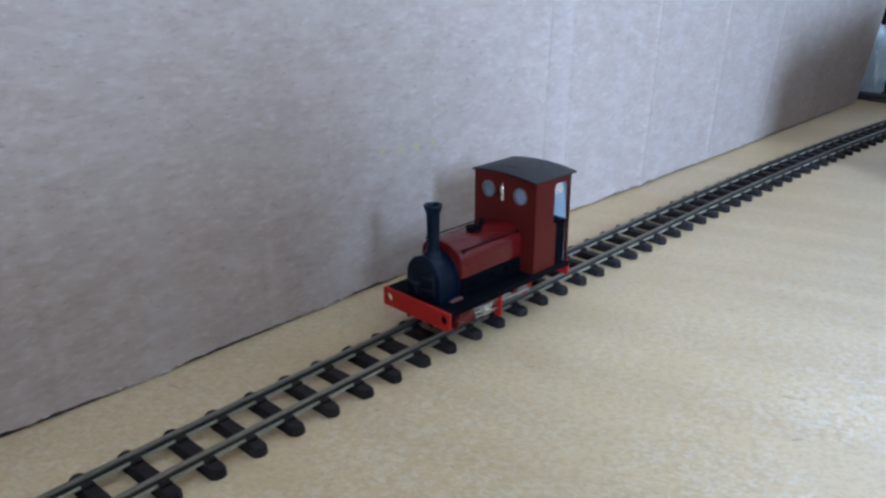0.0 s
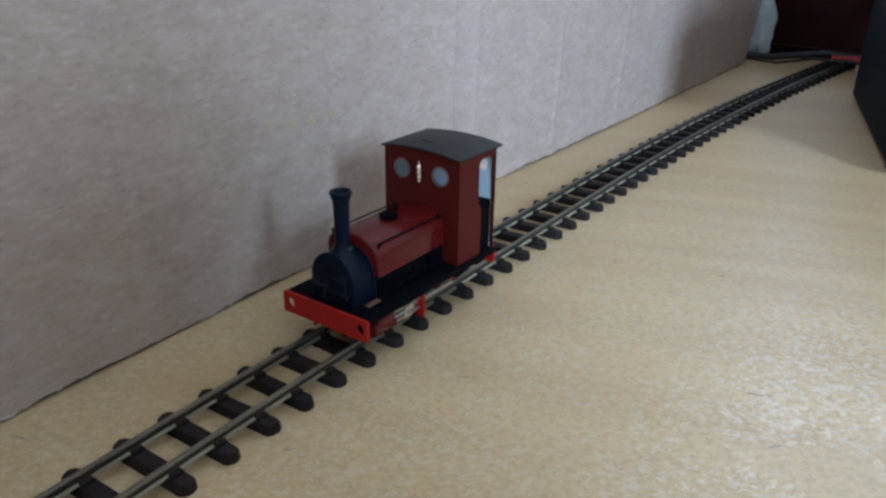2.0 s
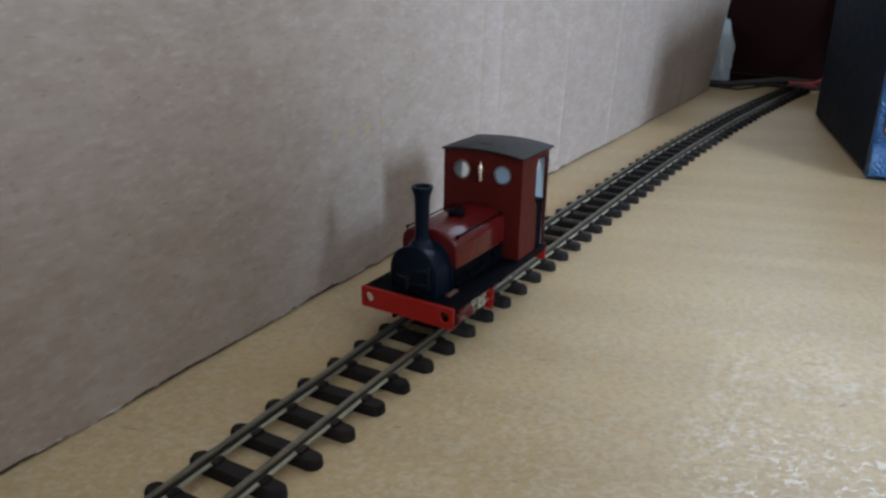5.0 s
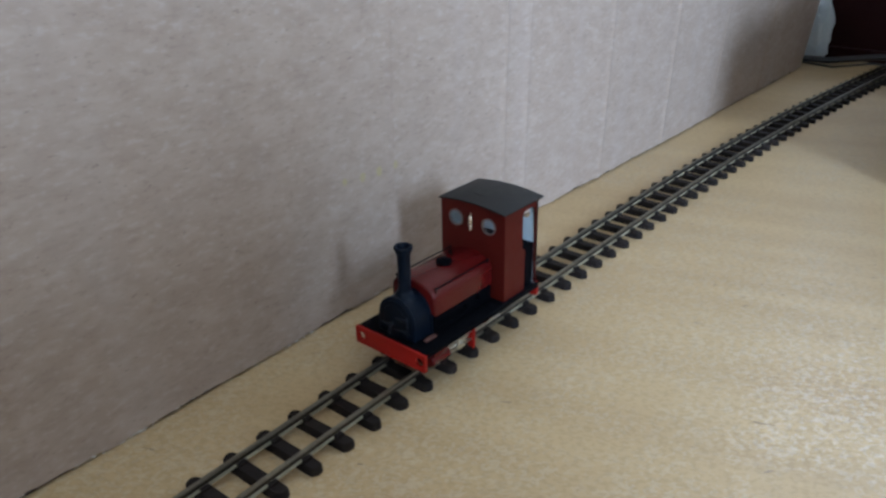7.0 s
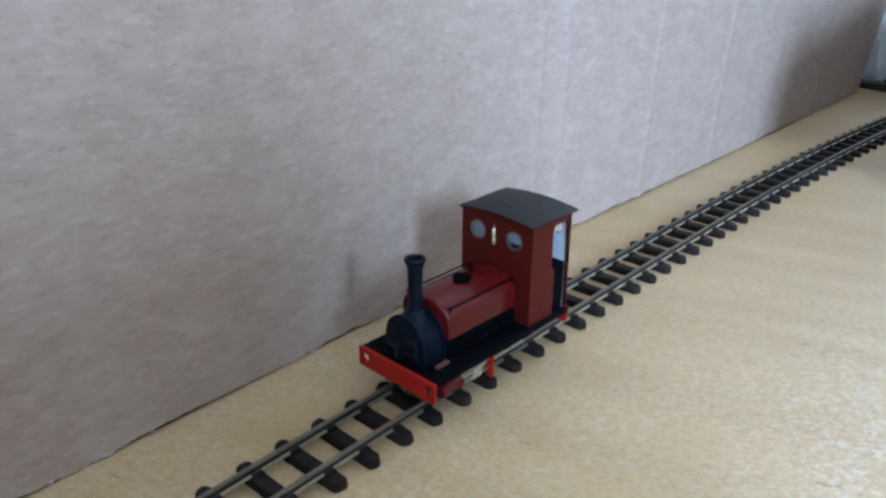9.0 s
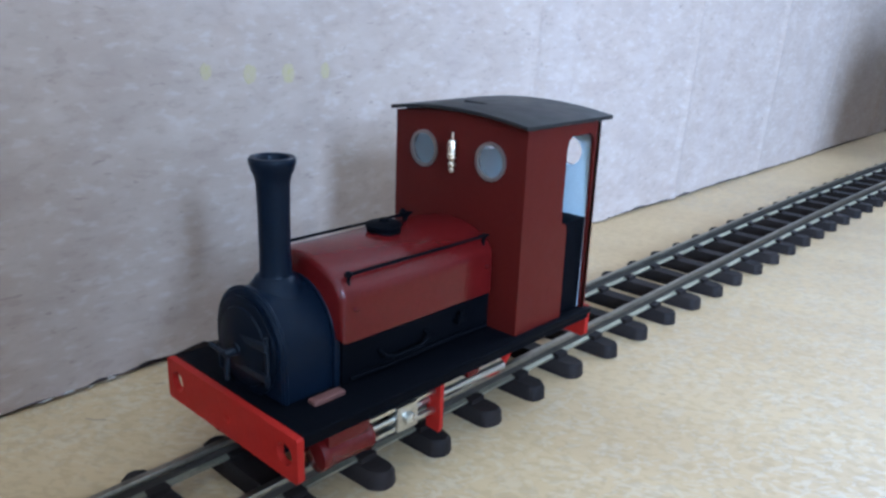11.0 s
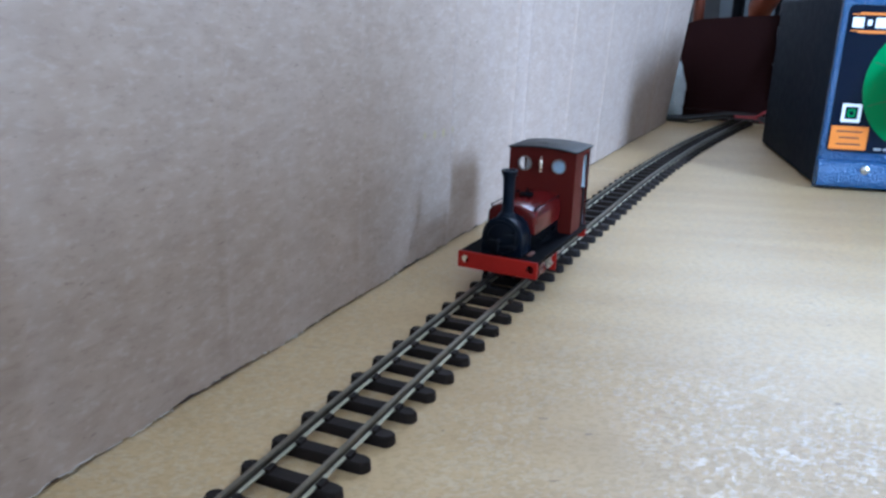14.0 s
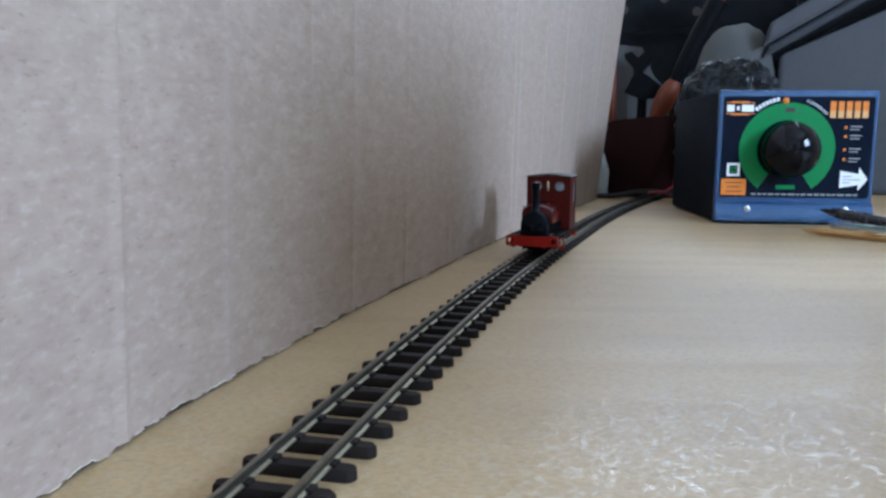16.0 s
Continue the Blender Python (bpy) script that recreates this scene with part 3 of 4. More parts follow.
        tube(bm, [(s * 0.87, 1.55, 0.765), (s * 0.83, 2.3, 0.72), (s * 0.80, 3.30, 0.70)], [0.05, 0.04, 0.055], 8)
        part("connecting_rod", bm, STEEL, eng)
        bm = B()
        box(bm, s * 0.68 - 0.025, s * 0.68 + 0.025, 1.5, 3.4, 0.67, 0.76, 0.02)
        for y in (1.6, 3.3):
            lathe(bm, [(0.075, 0), (0.075, s * 0.05)], (s * 0.67, y, 0.715), "x", 12)
        bmesh.ops.recalc_face_normals(bm, faces=bm.faces)
        part("coupling_rod", bm, STEEL, eng)
        bm = B()
        box(bm, s * 0.93 - 0.05, s * 0.93 + 0.05, 2.46, 2.66, 0.86, 1.03, 0.02)
        part("injector", bm, RED, eng)
    bm = B()
    box(bm, 0.665, 0.785, 0.48, 0.86, ZF - 0.005, ZF + 0.05, 0.022)
    part("wedge_step", bm, BROWN, eng, "red-brown primed block")
    # smokebox: a drum on a saddle, with a round door
    def arched(r, z):
        return [(-r, ZF), (-r, z)] + [(r * math.cos(a), z + r * math.sin(a)) for a in np.linspace(math.pi, 0, 33)[1:-1]] + [(r, z), (r, ZF)]

    smoke = part("smokebox", run(B(), arched(0.565, 1.63), 0.27, 0.88, 0.03), BLUEBLACK, eng, "blue-black smokebox")
    part("smokebox_ring", run(B(), arched(0.605, 1.63), 0.865, 0.93, 0.01), BLUEBLACK, smoke)
    part("front_ring", run(B(), arched(0.585, 1.63), 0.29, 0.33, 0.01), BLUEBLACK, smoke)
    for k in range(11):
        a = radians(-10 + 20 * k)
        bm = B()
        lathe(bm, [(0.014, 0.0), (0.013, -0.007), (0.006, -0.010)], (0.533 * math.cos(a), 0.272, 1.63 + 0.533 * math.sin(a)), "y", 8)
        bmesh.ops.recalc_face_normals(bm, faces=bm.faces)
        part("rivet", bm, BLUEBLACK, smoke)
    bm = B()
    lathe(bm, [(0.50, 0.01), (0.505, -0.025), (0.47, -0.045), (0.41, -0.045), (0.40, -0.065), (0.22, -0.115), (0.07, -0.13), (0.06, -0.15), (0.02, -0.155)], (0, 0.27, 1.62), "y", 34)
    bmesh.ops.recalc_face_normals(bm, faces=bm.faces)
    door = part("smokebox_door", bm, DOOR_BLACK, smoke, "round black smokebox door")
    bm = B()
    tube(bm, [(0, 0.16, 1.60), (0, 0.0, 1.60)], 0.045, 10)
    tube(bm, [(0.0, 0.05, 1.62), (0.0, 0.03, 1.42), (0.0, 0.03, 1.33)], [0.03, 0.028, 0.024], 8)
    tube(bm, [(0.03, 0.015, 1.60), (-0.16, 0.01, 1.63), (-0.24, 0.0, 1.64)], [0.026, 0.024, 0.02], 8)
    part("door_handle", bm, WORN_STEEL, smoke, "worn dark steel door handle")
    bm = B()
    tube(bm, [(0.43, 0.20, 1.35), (0.43, 0.20, 1.86)], 0.026, 8)
    for z in (1.45, 1.76):
        box(bm, -0.06, 0.46, 0.15, 0.205, z - 0.035, z + 0.035, 0.01)
    part("hinge", bm, WORN_STEEL, smoke, "worn dark steel hinge")
    # chimney
    bm = B()
    lathe(bm, [(0.30, -0.12), (0.265, -0.05), (0.225, 0.0), (0.20, 0.045), (0.172, 0.06), (0.158, 0.10), (0.152, 0.3), (0.156, 0.7), (0.163, 0.98), (0.182, 1.06), (0.205, 1.10),
               (0.212, 1.14), (0.225, 1.165), (0.225, 1.205), (0.212, 1.225), (0.17, 1.225), (0.15, 1.19), (0.14, 1.05), (0.135, 0.6)], (0, 0.62, 2.22), "z", 32)
    bmesh.ops.recalc_face_normals(bm, faces=bm.faces)
    part("chimney", bm, BLUEBLACK, eng, "slim blue-black chimney with a flared top")
    # boiler and ash pan under the tank
    bm = B()
    lathe(bm, [(0.50, 0), (0.50, 2.28)], (0, 0.9, 1.68), "y", 24)
    bmesh.ops.recalc_face_normals(bm, faces=bm.faces)
    part("boiler", bm, BLACK, eng)
    part("firebox", box(B(), -0.63, 0.63, 0.94, 3.19, ZF, 1.70, 0.04), BLACK, eng)
    for s in (-1, 1):
        bm = B()
        tube(bm, [(s * 0.64, 1.42, 1.44), (s * 0.72, 1.44, 1.38), (s * 0.75, 1.55, 1.35), (s * 0.75, 1.95, 1.36), (s * 0.74, 2.05, 1.43), (s * 0.66, 2.08, 1.46)], 0.026, 8)
        tube(bm, [(s * 0.645, 1.02, 1.24), (s * 0.66, 1.6, 1.23), (s * 0.66, 2.4, 1.25), (s * 0.66, 3.1, 1.24)], 0.03, 8)
        lathe(bm, [(0.055, -0.02), (0.06, 0.03), (0.035, 0.05), (0.035, 0.09), (0.01, 0.1)], (s * 0.70, 2.62, 1.46), "z", 12)
        box(bm, s * 0.67 - 0.05, s * 0.67 + 0.05, 2.56, 2.68, 1.40, 1.45, 0.01)
        part("pipework", bm, BLACK, eng)
    # saddle tank
    def tank_profile(hw, zb, zs, zt, k):
        pts = [(-hw, zb), (-hw, zs)]
        for a in np.linspace(0, 1, 9)[1:]:
            th = math.pi * (1 - 0.289 * a)
            pts.append((-hw + 0.32 + 0.32 * math.cos(th), zs + 0.32 * math.sin(th)))
        x, z = pts[-1]
        for a in np.linspace(0, 1, 9)[1:]:
            xx = x * (1 - a)
            pts.append((xx, z + (zt - z) * (1 - (xx / x) ** 2)))
        return pts + [(-u, v) for u, v in pts[-2::-1]]
    bm = B()
    run(bm, tank_profile(0.70, 1.66, 2.06, 2.455, 0), 0.88, 3.17, 0.07)
    tank = part("saddle_tank", bm, RED, eng, "glossy maroon saddle tank")
    bm = B()
    lathe(bm, [(0.19, -0.06), (0.19, 0.03), (0.15, 0.04), (0.20, 0.05), (0.205, 0.085), (0.18, 0.10), (0.06, 0.115), (0.05, 0.145), (0.01, 0.15)], (0, 2.05, 2.445), "z", 22)
    bmesh.ops.recalc_face_normals(bm, faces=bm.faces)
    part("filler_cap", bm, BLACK, tank, "black round filler cap")
    bm = B()
    tube(bm, [(-0.16, 2.52, 2.40), (-0.16, 2.53, 2.53), (-0.14, 2.47, 2.58), (-0.10, 2.42, 2.55)], 0.032, 8)
    part("lifting_eye", bm, BLACK, tank)
    for s in (-1, 1):
        bm = B()
        tube(bm, [(s * 0.63, 0.98, 2.345), (s * 0.63, 3.10, 2.345)], 0.019, 8)
        rail = part("handrail", bm, BLACK, eng, "thin black handrail")
        for y in (1.02, 3.02):
            bm = B()
            lathe(bm, [(0.018, -0.14), (0.02, -0.03), (0.036, -0.015), (0.04, 0.008), (0.028, 0.03), (0.008, 0.036)], (s * 0.63, y, 2.345), "z", 10)
            part("handrail_knob", bm, BLACK, rail)
    for s in (-1, 1):
        bm = B()
        for y in (1.05, 3.02):
            lathe(bm, [(0.028, 0.0), (0.028, s * 0.02), (0.012, s * 0.03)], (s * 0.70, y, 2.0), "x", 8)
        bmesh.ops.recalc_face_normals(bm, faces=bm.faces)
        part("rivets", bm, RED, tank)
    # cab sheets
    YC, YB, HX, ZE = 3.20, 4.62, 1.035, 3.585
    top = [(x, arch(x, ZE, 0.085, HX)) for x in np.linspace(HX, -HX, 15)]
    for y, name, paint in ((YC, "cab_front", CAB_RED), (YB - 0.05, "cab_rear", INSIDE)):
        holes = [circle(s * (0.53 if y == YC else 0.66), 3.17, 0.20 if y == YC else 0.18, 26) for s in (-1, 1)]
        bm = B()
        plate(bm, [(-HX, ZF), (HX, ZF), *[(float(a), float(b)) for a, b in top]], holes, lambda u, v, w, y=y: (u, y + w, v), 0.05)
        sheet = part(name, bm, paint, eng, "maroon cab front with two round windows" if y == YC else "pale blue-grey inside of the cab back")
        if y == YC:
            for s in (-1, 1):
                bm = B()
                o = circle(s * 0.53, 3.17, 0.225, 26)
                plate(bm, o, [circle(s * 0.53, 3.17, 0.185, 26)], lambda u, v, w: (u, YC - 0.025 + w, v), 0.03)
                part("window_rim", bm, RIM, sheet)
                bm = B()
                lathe(bm, [(0.185, 0.0), (0.185, 0.015)], (s * 0.53, YC + 0.015, 3.17), "y", 26)
                bmesh.ops.recalc_face_normals(bm, faces=bm.faces)
                part("pane", bm, GLASS, sheet)
        else:
            part("rear_skin", plate(B(), [(-HX, ZF), (HX, ZF), *[(float(a), float(b)) for a, b in top]], holes, lambda u, v, w: (u, YB + w, v), 0.03), CAB_RED, sheet)
    for s in (-1, 1):
        o = [(YC + 0.05, ZF), (4.10, ZF), (4.09, 2.30), (4.06, 2.38), (3.97, 2.42), (3.97, 3.30), (4.0, 3.40), (4.06, 3.45), (4.42, 3.45), (4.49, 3.41), (4.53, 3.33), (4.56, 2.40), (4.57, ZF), (YB, ZF), (YB + 0.02, 2.3), (YB + 0.02, ZE), (YC + 0.05, ZE)]
        bm = B()
        plate(bm, o, [], lambda u, v, w, s=s: (s * (HX - w), u, v), 0.05)
        side = part("cab_side", bm, CAB_RED, eng, "maroon cab side with a tall open doorway")
        bm = B()
        box(bm, s * (HX - 0.06) - 0.008, s * (HX - 0.06) + 0.008, YC + 0.06, 3.96, 2.35, 3.5)
        part("lining", bm, INSIDE, side)
    # unseen pale plate added to bounce light into the cab
    bm = B()
    plate(bm, [(-0.97, 2.3), (0.97, 2.3), (0.97, 3.58), (-0.97, 3.58)], [circle(s * 0.53, 3.17, 0.21, 26) for s in (-1, 1)], lambda u, v, w: (u, YC + 0.055 + w, v), 0.01)
    part("front_bounce_lining", bm, INSIDE, eng, "pale blue-grey plate added to bounce light inside the cab front")
    part("bunker", box(B(), -0.98, 0.98, 4.13, 4.565, ZF, 2.38, 0.02), BLACK, eng, "black coal bunker inside the cab")
    part("backhead", box(B(), -0.45, 0.45, 3.27, 3.6, ZF, 2.3, 0.06), BLACK, eng)
    # roof: a thin arched sheet
    pr = [(x, arch(x, 3.595, 0.09, 1.07)) for x in np.linspace(-1.075, 1.075, 21)]
    bm = B()
    run(bm, pr + [(x, z + 0.045) for x, z in pr[::-1]], 3.13, 4.83, 0.01)
    roof = part("roof", bm, ROOF, eng, "dark grey arched cab roof")
    # second unseen pale plate, under the roof, added for the same bounce
    bm = B()
    lin = [(x, arch(x, 3.595, 0.09, 1.07) - 0.012) for x in np.linspace(-0.96, 0.96, 15)]
    run(bm, lin + [(x, z + 0.008) for x, z in lin[::-1]], 3.28, 4.54)
    part("roof_bounce_lining", bm, INSIDE, roof, "pale plate added under the roof to bounce light")
    bm = B()
    box(bm, -0.32, 0.0, 3.66, 3.70, 3.64, 3.745, 0.01)
    part("roof_rib", bm, ROOF, roof)
    # whistle
    bm = B()
    lathe(bm, [(0.03, 0), (0.035, 0.03), (0.02, 0.05), (0.045, 0.07), (0.05, 0.10), (0.025, 0.13), (0.03, 0.15), (0.055, 0.17), (0.055, 0.36), (0.045, 0.38), (0.015, 0.39), (0.015, 0.47)], (0, 3.12, 2.97), "z", 14)
    part("whistle", bm, BRASS, eng, "bright bare metal whistle")
    return eng


locomotive()


# ---------------------------------------------------------------- power controller
CTRL_TURN = 15.0


def controller():
    ctl = thing("power_controller", 7.2, 21.5, 0, "dark blue hammered steel model railway controller with a black knob", "power controller")
    ctl.rotation_euler = (0, 0, radians(CTRL_TURN))

    def cpart(name, bm, material, parent, label=""):
        ob = new(name, mesh_of(name, bm, material))
        ob.parent = parent
        return tagged(ob, label)

    W, H, D = 9.95, 8.65, 13.5
    bm = B()
    box(bm, 0.05, W - 0.05, 0.25, D, 0.12, H - 0.05, 0.12)
    cpart("case", bm, CASE, ctl, "very dark blue steel case")
    # front lip: a shallow tray of blue hammered steel
    bm = B()
    plate(bm, [(0, 0.1), (W, 0.1), (W, H), (0, H)], [], lambda u, v, w: (u, w, v), 0.3)
    bmesh.ops.bevel(bm, geom=[e for e in bm.edges if all(abs(v.co.y) < 1e-4 for v in e.verts)], offset=0.12, segments=3, affect="EDGES", profile=0.5)
    front = cpart("front_plate", bm, HAMMER, ctl, "blue hammered enamel front")
    bm = B()
    run_lip = [(-0.10, 0.12), (-0.42, 0.20), (-0.50, 0.42), (-0.44, 0.80), (-0.28, 1.22), (-0.12, 1.38), (0.04, 1.42), (0.04, 0.12)]
    plate(bm, run_lip, [], lambda u, v, w: (w, u, v), W)
    cpart("lower_lip", bm, HAMMER, ctl, "blue hammered lower lip")
    for u in (1.0, W - 1.0):
        for v in (1.0, D - 1.0):
            cpart("foot", lathe(B(), [(0.4, 0), (0.45, 0.15)], (u, v, 0), "z", 12), BLACK, ctl)
    for u in (2.0, 8.2):
        bm = B()
        lathe(bm, [(0.20, 0.06), (0.19, -0.05), (0.12, -0.085), (0.05, -0.09)], (u, -0.37, 1.0), "y", 16)
        bmesh.ops.recalc_face_normals(bm, faces=bm.faces)
        screw = cpart("screw", bm, STEEL, ctl)
        cpart("screw_slot", box(B(), u - 0.13, u + 0.13, -0.468, -0.45, 0.985, 1.015), INK, screw)

    def rounded(u0, u1, v0, v1, r):
        out = []
        for cu, cv, a0 in ((u1 - r, v1 - r, 0), (u0 + r, v1 - r, 90), (u0 + r, v0 + r, 180), (u1 - r, v0 + r, 270)):
            out += [(cu + r * math.cos(radians(a0 + k * 18)), cv + r * math.sin(radians(a0 + k * 18))) for k in range(6)]
        return out

    def ink(name, o, holes, depth, material, parent, label=""):
        return cpart(name, plate(B(), o, holes, lambda u, v, w: (u, -depth + w, v), 0.012), material, parent, label)

    panel = cpart("panel", plate(B(), rounded(0.28, 9.72, 1.75, 8.25, 0.22), [], lambda u, v, w: (u, -0.03 + w, v), 0.05), PANEL, ctl, "glossy navy-black printed panel")

    def bar(u0, u1, v0, v1, material, tilt=0.0, depth=0.044):
        cu, cv, c, s = (u0 + u1) / 2, (v0 + v1) / 2, math.cos(radians(tilt)), math.sin(radians(tilt))
        o = [(cu + (u - cu) * c - (v - cv) * s, cv + (u - cu) * s + (v - cv) * c) for u, v in ((u0, v0), (u1, v0), (u1, v1), (u0, v1))]
        return ink("printed_bar", o, [], depth, material, panel)

    # green dial arc
    cu, cv = 4.40, 4.85
    arc = [(cu + 3.02 * math.cos(radians(a)), cv + 3.02 * math.sin(radians(a))) for a in np.linspace(-56, 236, 60)]
    inner = [(cu + 1.9 * math.cos(radians(a)), cv + 1.9 * math.sin(radians(a))) for a in np.linspace(236, -56, 60)]
    ink("dial_arc", [(float(a), float(b)) for a, b in arc + inner], [], 0.044, GREEN, panel, "green speed arc")
    for a in (18, 60, 75, 105, 120, 160, 200, -20):
        c, s = math.cos(radians(a)), math.sin(radians(a))
        ink("dial_mark", [(cu + r * c - w * s, cv + r * s + w * c) for r, w in ((2.05, -0.012), (2.88, -0.012), (2.88, 0.012), (2.05, 0.012))], [], 0.057, INK, panel)
    bar(4.15, 4.75, 7.25, 7.55, INK, 0, 0.057)
    bar(3.85, 5.05, 2.30, 2.56, GREEN)
    # maker's mark as plain shapes
    bar(0.45, 2.25, 7.82, 7.87, ORANGE)
    bar(0.45, 2.25, 7.12, 7.17, ORANGE)
    bar(0.75, 1.9, 7.87, 7.93, ORANGE)
    bar(0.75, 1.9, 7.05, 7.12, ORANGE)
    bar(0.48, 0.95, 7.28, 7.72, WHITE)
    bar(1.10, 1.28, 7.38, 7.62, WHITE)
    bar(1.42, 2.18, 7.28, 7.72, WHITE)
    for k in range(5):
        u = 6.95 + k * 0.50
        bar(u, u + 0.36, 7.36, 7.95, ORANGE)
        bar(u, u + 0.36, 6.90, 7.36, PALE_ORANGE)
    # lettering too small to read
    for k in range(7):
        a = 128 - k * 4.2
        bar(cu + 3.3 * math.cos(radians(a)) - 0.09, cu + 3.3 * math.cos(radians(a)) + 0.09, cv + 3.3 * math.sin(radians(a)) - 0.12, cv + 3.3 * math.sin(radians(a)) + 0.12, WHITE, a - 90)
    # the word over the other half of the arc
    for k, letter in enumerate("FORWARD"):
        a = 70 - k * 4.1
        text = bpy.data.curves.new("letter", "FONT")
        text.body, text.size, text.align_x, text.extrude = letter, 0.29, "CENTER", 0.006
        shape = bpy.data.objects.new("letter", text)
        scene.collection.objects.link(shape)
        me = bpy.data.meshes.new_from_object(shape.evaluated_get(bpy.context.evaluated_depsgraph_get()))
        bpy.data.objects.remove(shape)
        me.transform(Matrix.Translation((cu + 3.2 * math.cos(radians(a)), -0.05, cv + 3.2 * math.sin(radians(a)))) @ pose(0, 0, 0, 90) @ pose(0, 0, 0, 0, 0, a - 90))
        me.transform(Matrix.Scale(CM, 4))
        me.materials.append(WHITE)
        ob = new("letter", me)
        ob.parent = panel
    lampbm = B()
    lathe(lampbm, [(0.20, -0.035), (0.19, -0.12), (0.12, -0.17), (0.03, -0.185)], (4.15, 0, 7.98), "y", 18)
    bmesh.ops.recalc_face_normals(lampbm, faces=lampbm.faces)
    cpart("indicator", lampbm, ORANGE, ctl, "small orange indicator")
    for v in (6.30, 5.72, 4.88, 4.25):
        bar(7.92, 8.08, v - 0.08, v + 0.08, ORANGE)
        bar(8.28, 9.0, v + 0.02, v + 0.10, GREY_INK)
        bar(8.28, 8.85, v - 0.17, v - 0.10, GREY_INK)
    ink("printed_arrow", [(7.85, 2.42), (9.0, 2.62), (9.0, 2.22), (9.58, 2.98), (9.0, 3.75), (9.0, 3.32), (7.85, 3.52)], [], 0.044, WHITE, panel, "white printed arrow")
    for k, (a, b) in enumerate(((8.0, 8.5), (8.0, 9.1), (8.0, 8.6))):
        bar(a, b, 2.72 + k * 0.2, 2.78 + k * 0.2, GREY_INK, 0, 0.057)
    ink("printed_square", rounded(0.68, 1.50, 3.12, 3.96, 0.06), [rounded(0.82, 1.36, 3.26, 3.82, 0.05)], 0.044, WHITE, panel)
    ink("printed_square", rounded(0.92, 1.26, 3.36, 3.72, 0.03), [rounded(1.0, 1.18, 3.45, 3.63, 0.02)], 0.044, GREEN, panel)
    ink("printed_label", rounded(0.36, 1.95, 1.88, 2.94, 0.05), [], 0.044, ORANGE, panel, "orange label")
    for v, a, b in ((2.70, 0.6, 1.7), (2.42, 0.75, 1.6), (2.12, 0.65, 1.7)):
        bar(a, b, v - 0.035, v + 0.035, BROWN, 0, 0.057)
    u = 2.3
    while u < 8.9:
        w = rng.uniform(0.12, 0.5)
        bar(u, min(u + w, 9.0), 1.90, 2.01, GREY_INK)
        u += w + 0.1
    # knob
    bm = B()
    lathe(bm, [(1.74, -0.04), (1.78, -0.35), (1.80, -0.85)] + [(1.80 * math.cos(radians(k)), -0.85 - 1.40 * math.sin(radians(k))) for k in (10, 20, 30, 40, 50, 60, 70, 80, 89.5)], (cu, 0, cv), "y", 48)
    bmesh.ops.recalc_face_normals(bm, faces=bm.faces)
    knob = cpart("knob", bm, KNOB, ctl, "large glossy black domed knob")
    bm = B()
    tube(bm, [(cu + 0.05, -0.30, cv + 1.74), (cu + 0.05, -0.90, cv + 1.77), (cu + 0.04, -1.30, cv + 1.70), (cu + 0.02, -1.75, cv + 1.36)], [0.05, 0.07, 0.07, 0.02], 8)
    cpart("pointer_line", bm, GREY_INK, knob)
    return ctl


controller()


# ---------------------------------------------------------------- clutter at the far end
def lump(bm, centre, radii, seed, amount=0.18, freq=1.4, u=28, v=16, floor=None, fold=0.0, square=1.0):
    """An uneven bag or bundle; fold adds sharp creases to it."""
    cx, cy, cz = centre
    rings = []
    for i in range(v + 1):
        th = math.pi * i / v
        ring = []
        for k in range(u):
            ph = 2 * math.pi * k / u
            d = Vector((math.sin(th) * math.cos(ph), math.sin(th) * math.sin(ph), math.cos(th)))
            d = Vector([math.copysign(abs(c) ** square, c) for c in d])
            s = 1 + amount * noise.noise(d * freq + Vector((seed, 0, 0))) + amount * 0.5 * noise.noise(d * freq * 3.1 + Vector((0, seed, 0)))
            s -= fold * abs(noise.noise(d * freq * 2.2 + Vector((0, 0, seed))))
            p = Vector((cx + d.x * radii[0] * s, cy + d.y * radii[1] * s, cz + d.z * radii[2] * s))
            if floor is not None:
                p.z = max(p.z, floor)
            ring.append(bm.verts.new(p))
        rings.append(ring)
    for a, b in zip(rings, rings[1:]):
        for k in range(u):
            bm.faces.new((a[k], b[k], b[(k + 1) % u], a[(k + 1) % u]))
    bmesh.ops.remove_doubles(bm, verts=bm.verts, dist=1e-4)
    bmesh.ops.recalc_face_normals(bm, faces=bm.faces)
    return bm


def maroon_box():
    crate = thing("maroon_box", 0, 48, 0, "dark maroon wooden box at the end of the track", "box")
    bm = B()
    plate(bm, [(-3.2, 0.35), (4.4, 0.35), (4.4, 7.9), (2.6, 7.85), (0.2, 7.7), (-2.4, 7.45), (-4.0, 6.9), (-4.7, 6.2), (-4.5, 5.0), (-3.6, 3.2)], [], lambda u, v, w: (u, 45.0 + w, v), 0.5)
    part("front_board", bm, MAROON, crate)
    for x in (-4.4, 4.0):
        part("side_board", box(B(), x, x + 0.4, 45.5, 50, 0.0, 5.2, 0.05), MAROON, crate)
    part("back_board", box(B(), -4.4, 4.4, 50, 50.5, 0.0, 6.0, 0.05), MAROON, crate)
    part("bottom_board", box(B(), -4.6, 4.6, 44.6, 50.5, 0.0, 0.34, 0.05), MAROON, crate)
    part("front_rail", box(B(), -4.2, 4.3, 44.55, 45.0, 0.34, 0.75, 0.05), MAROON, crate)


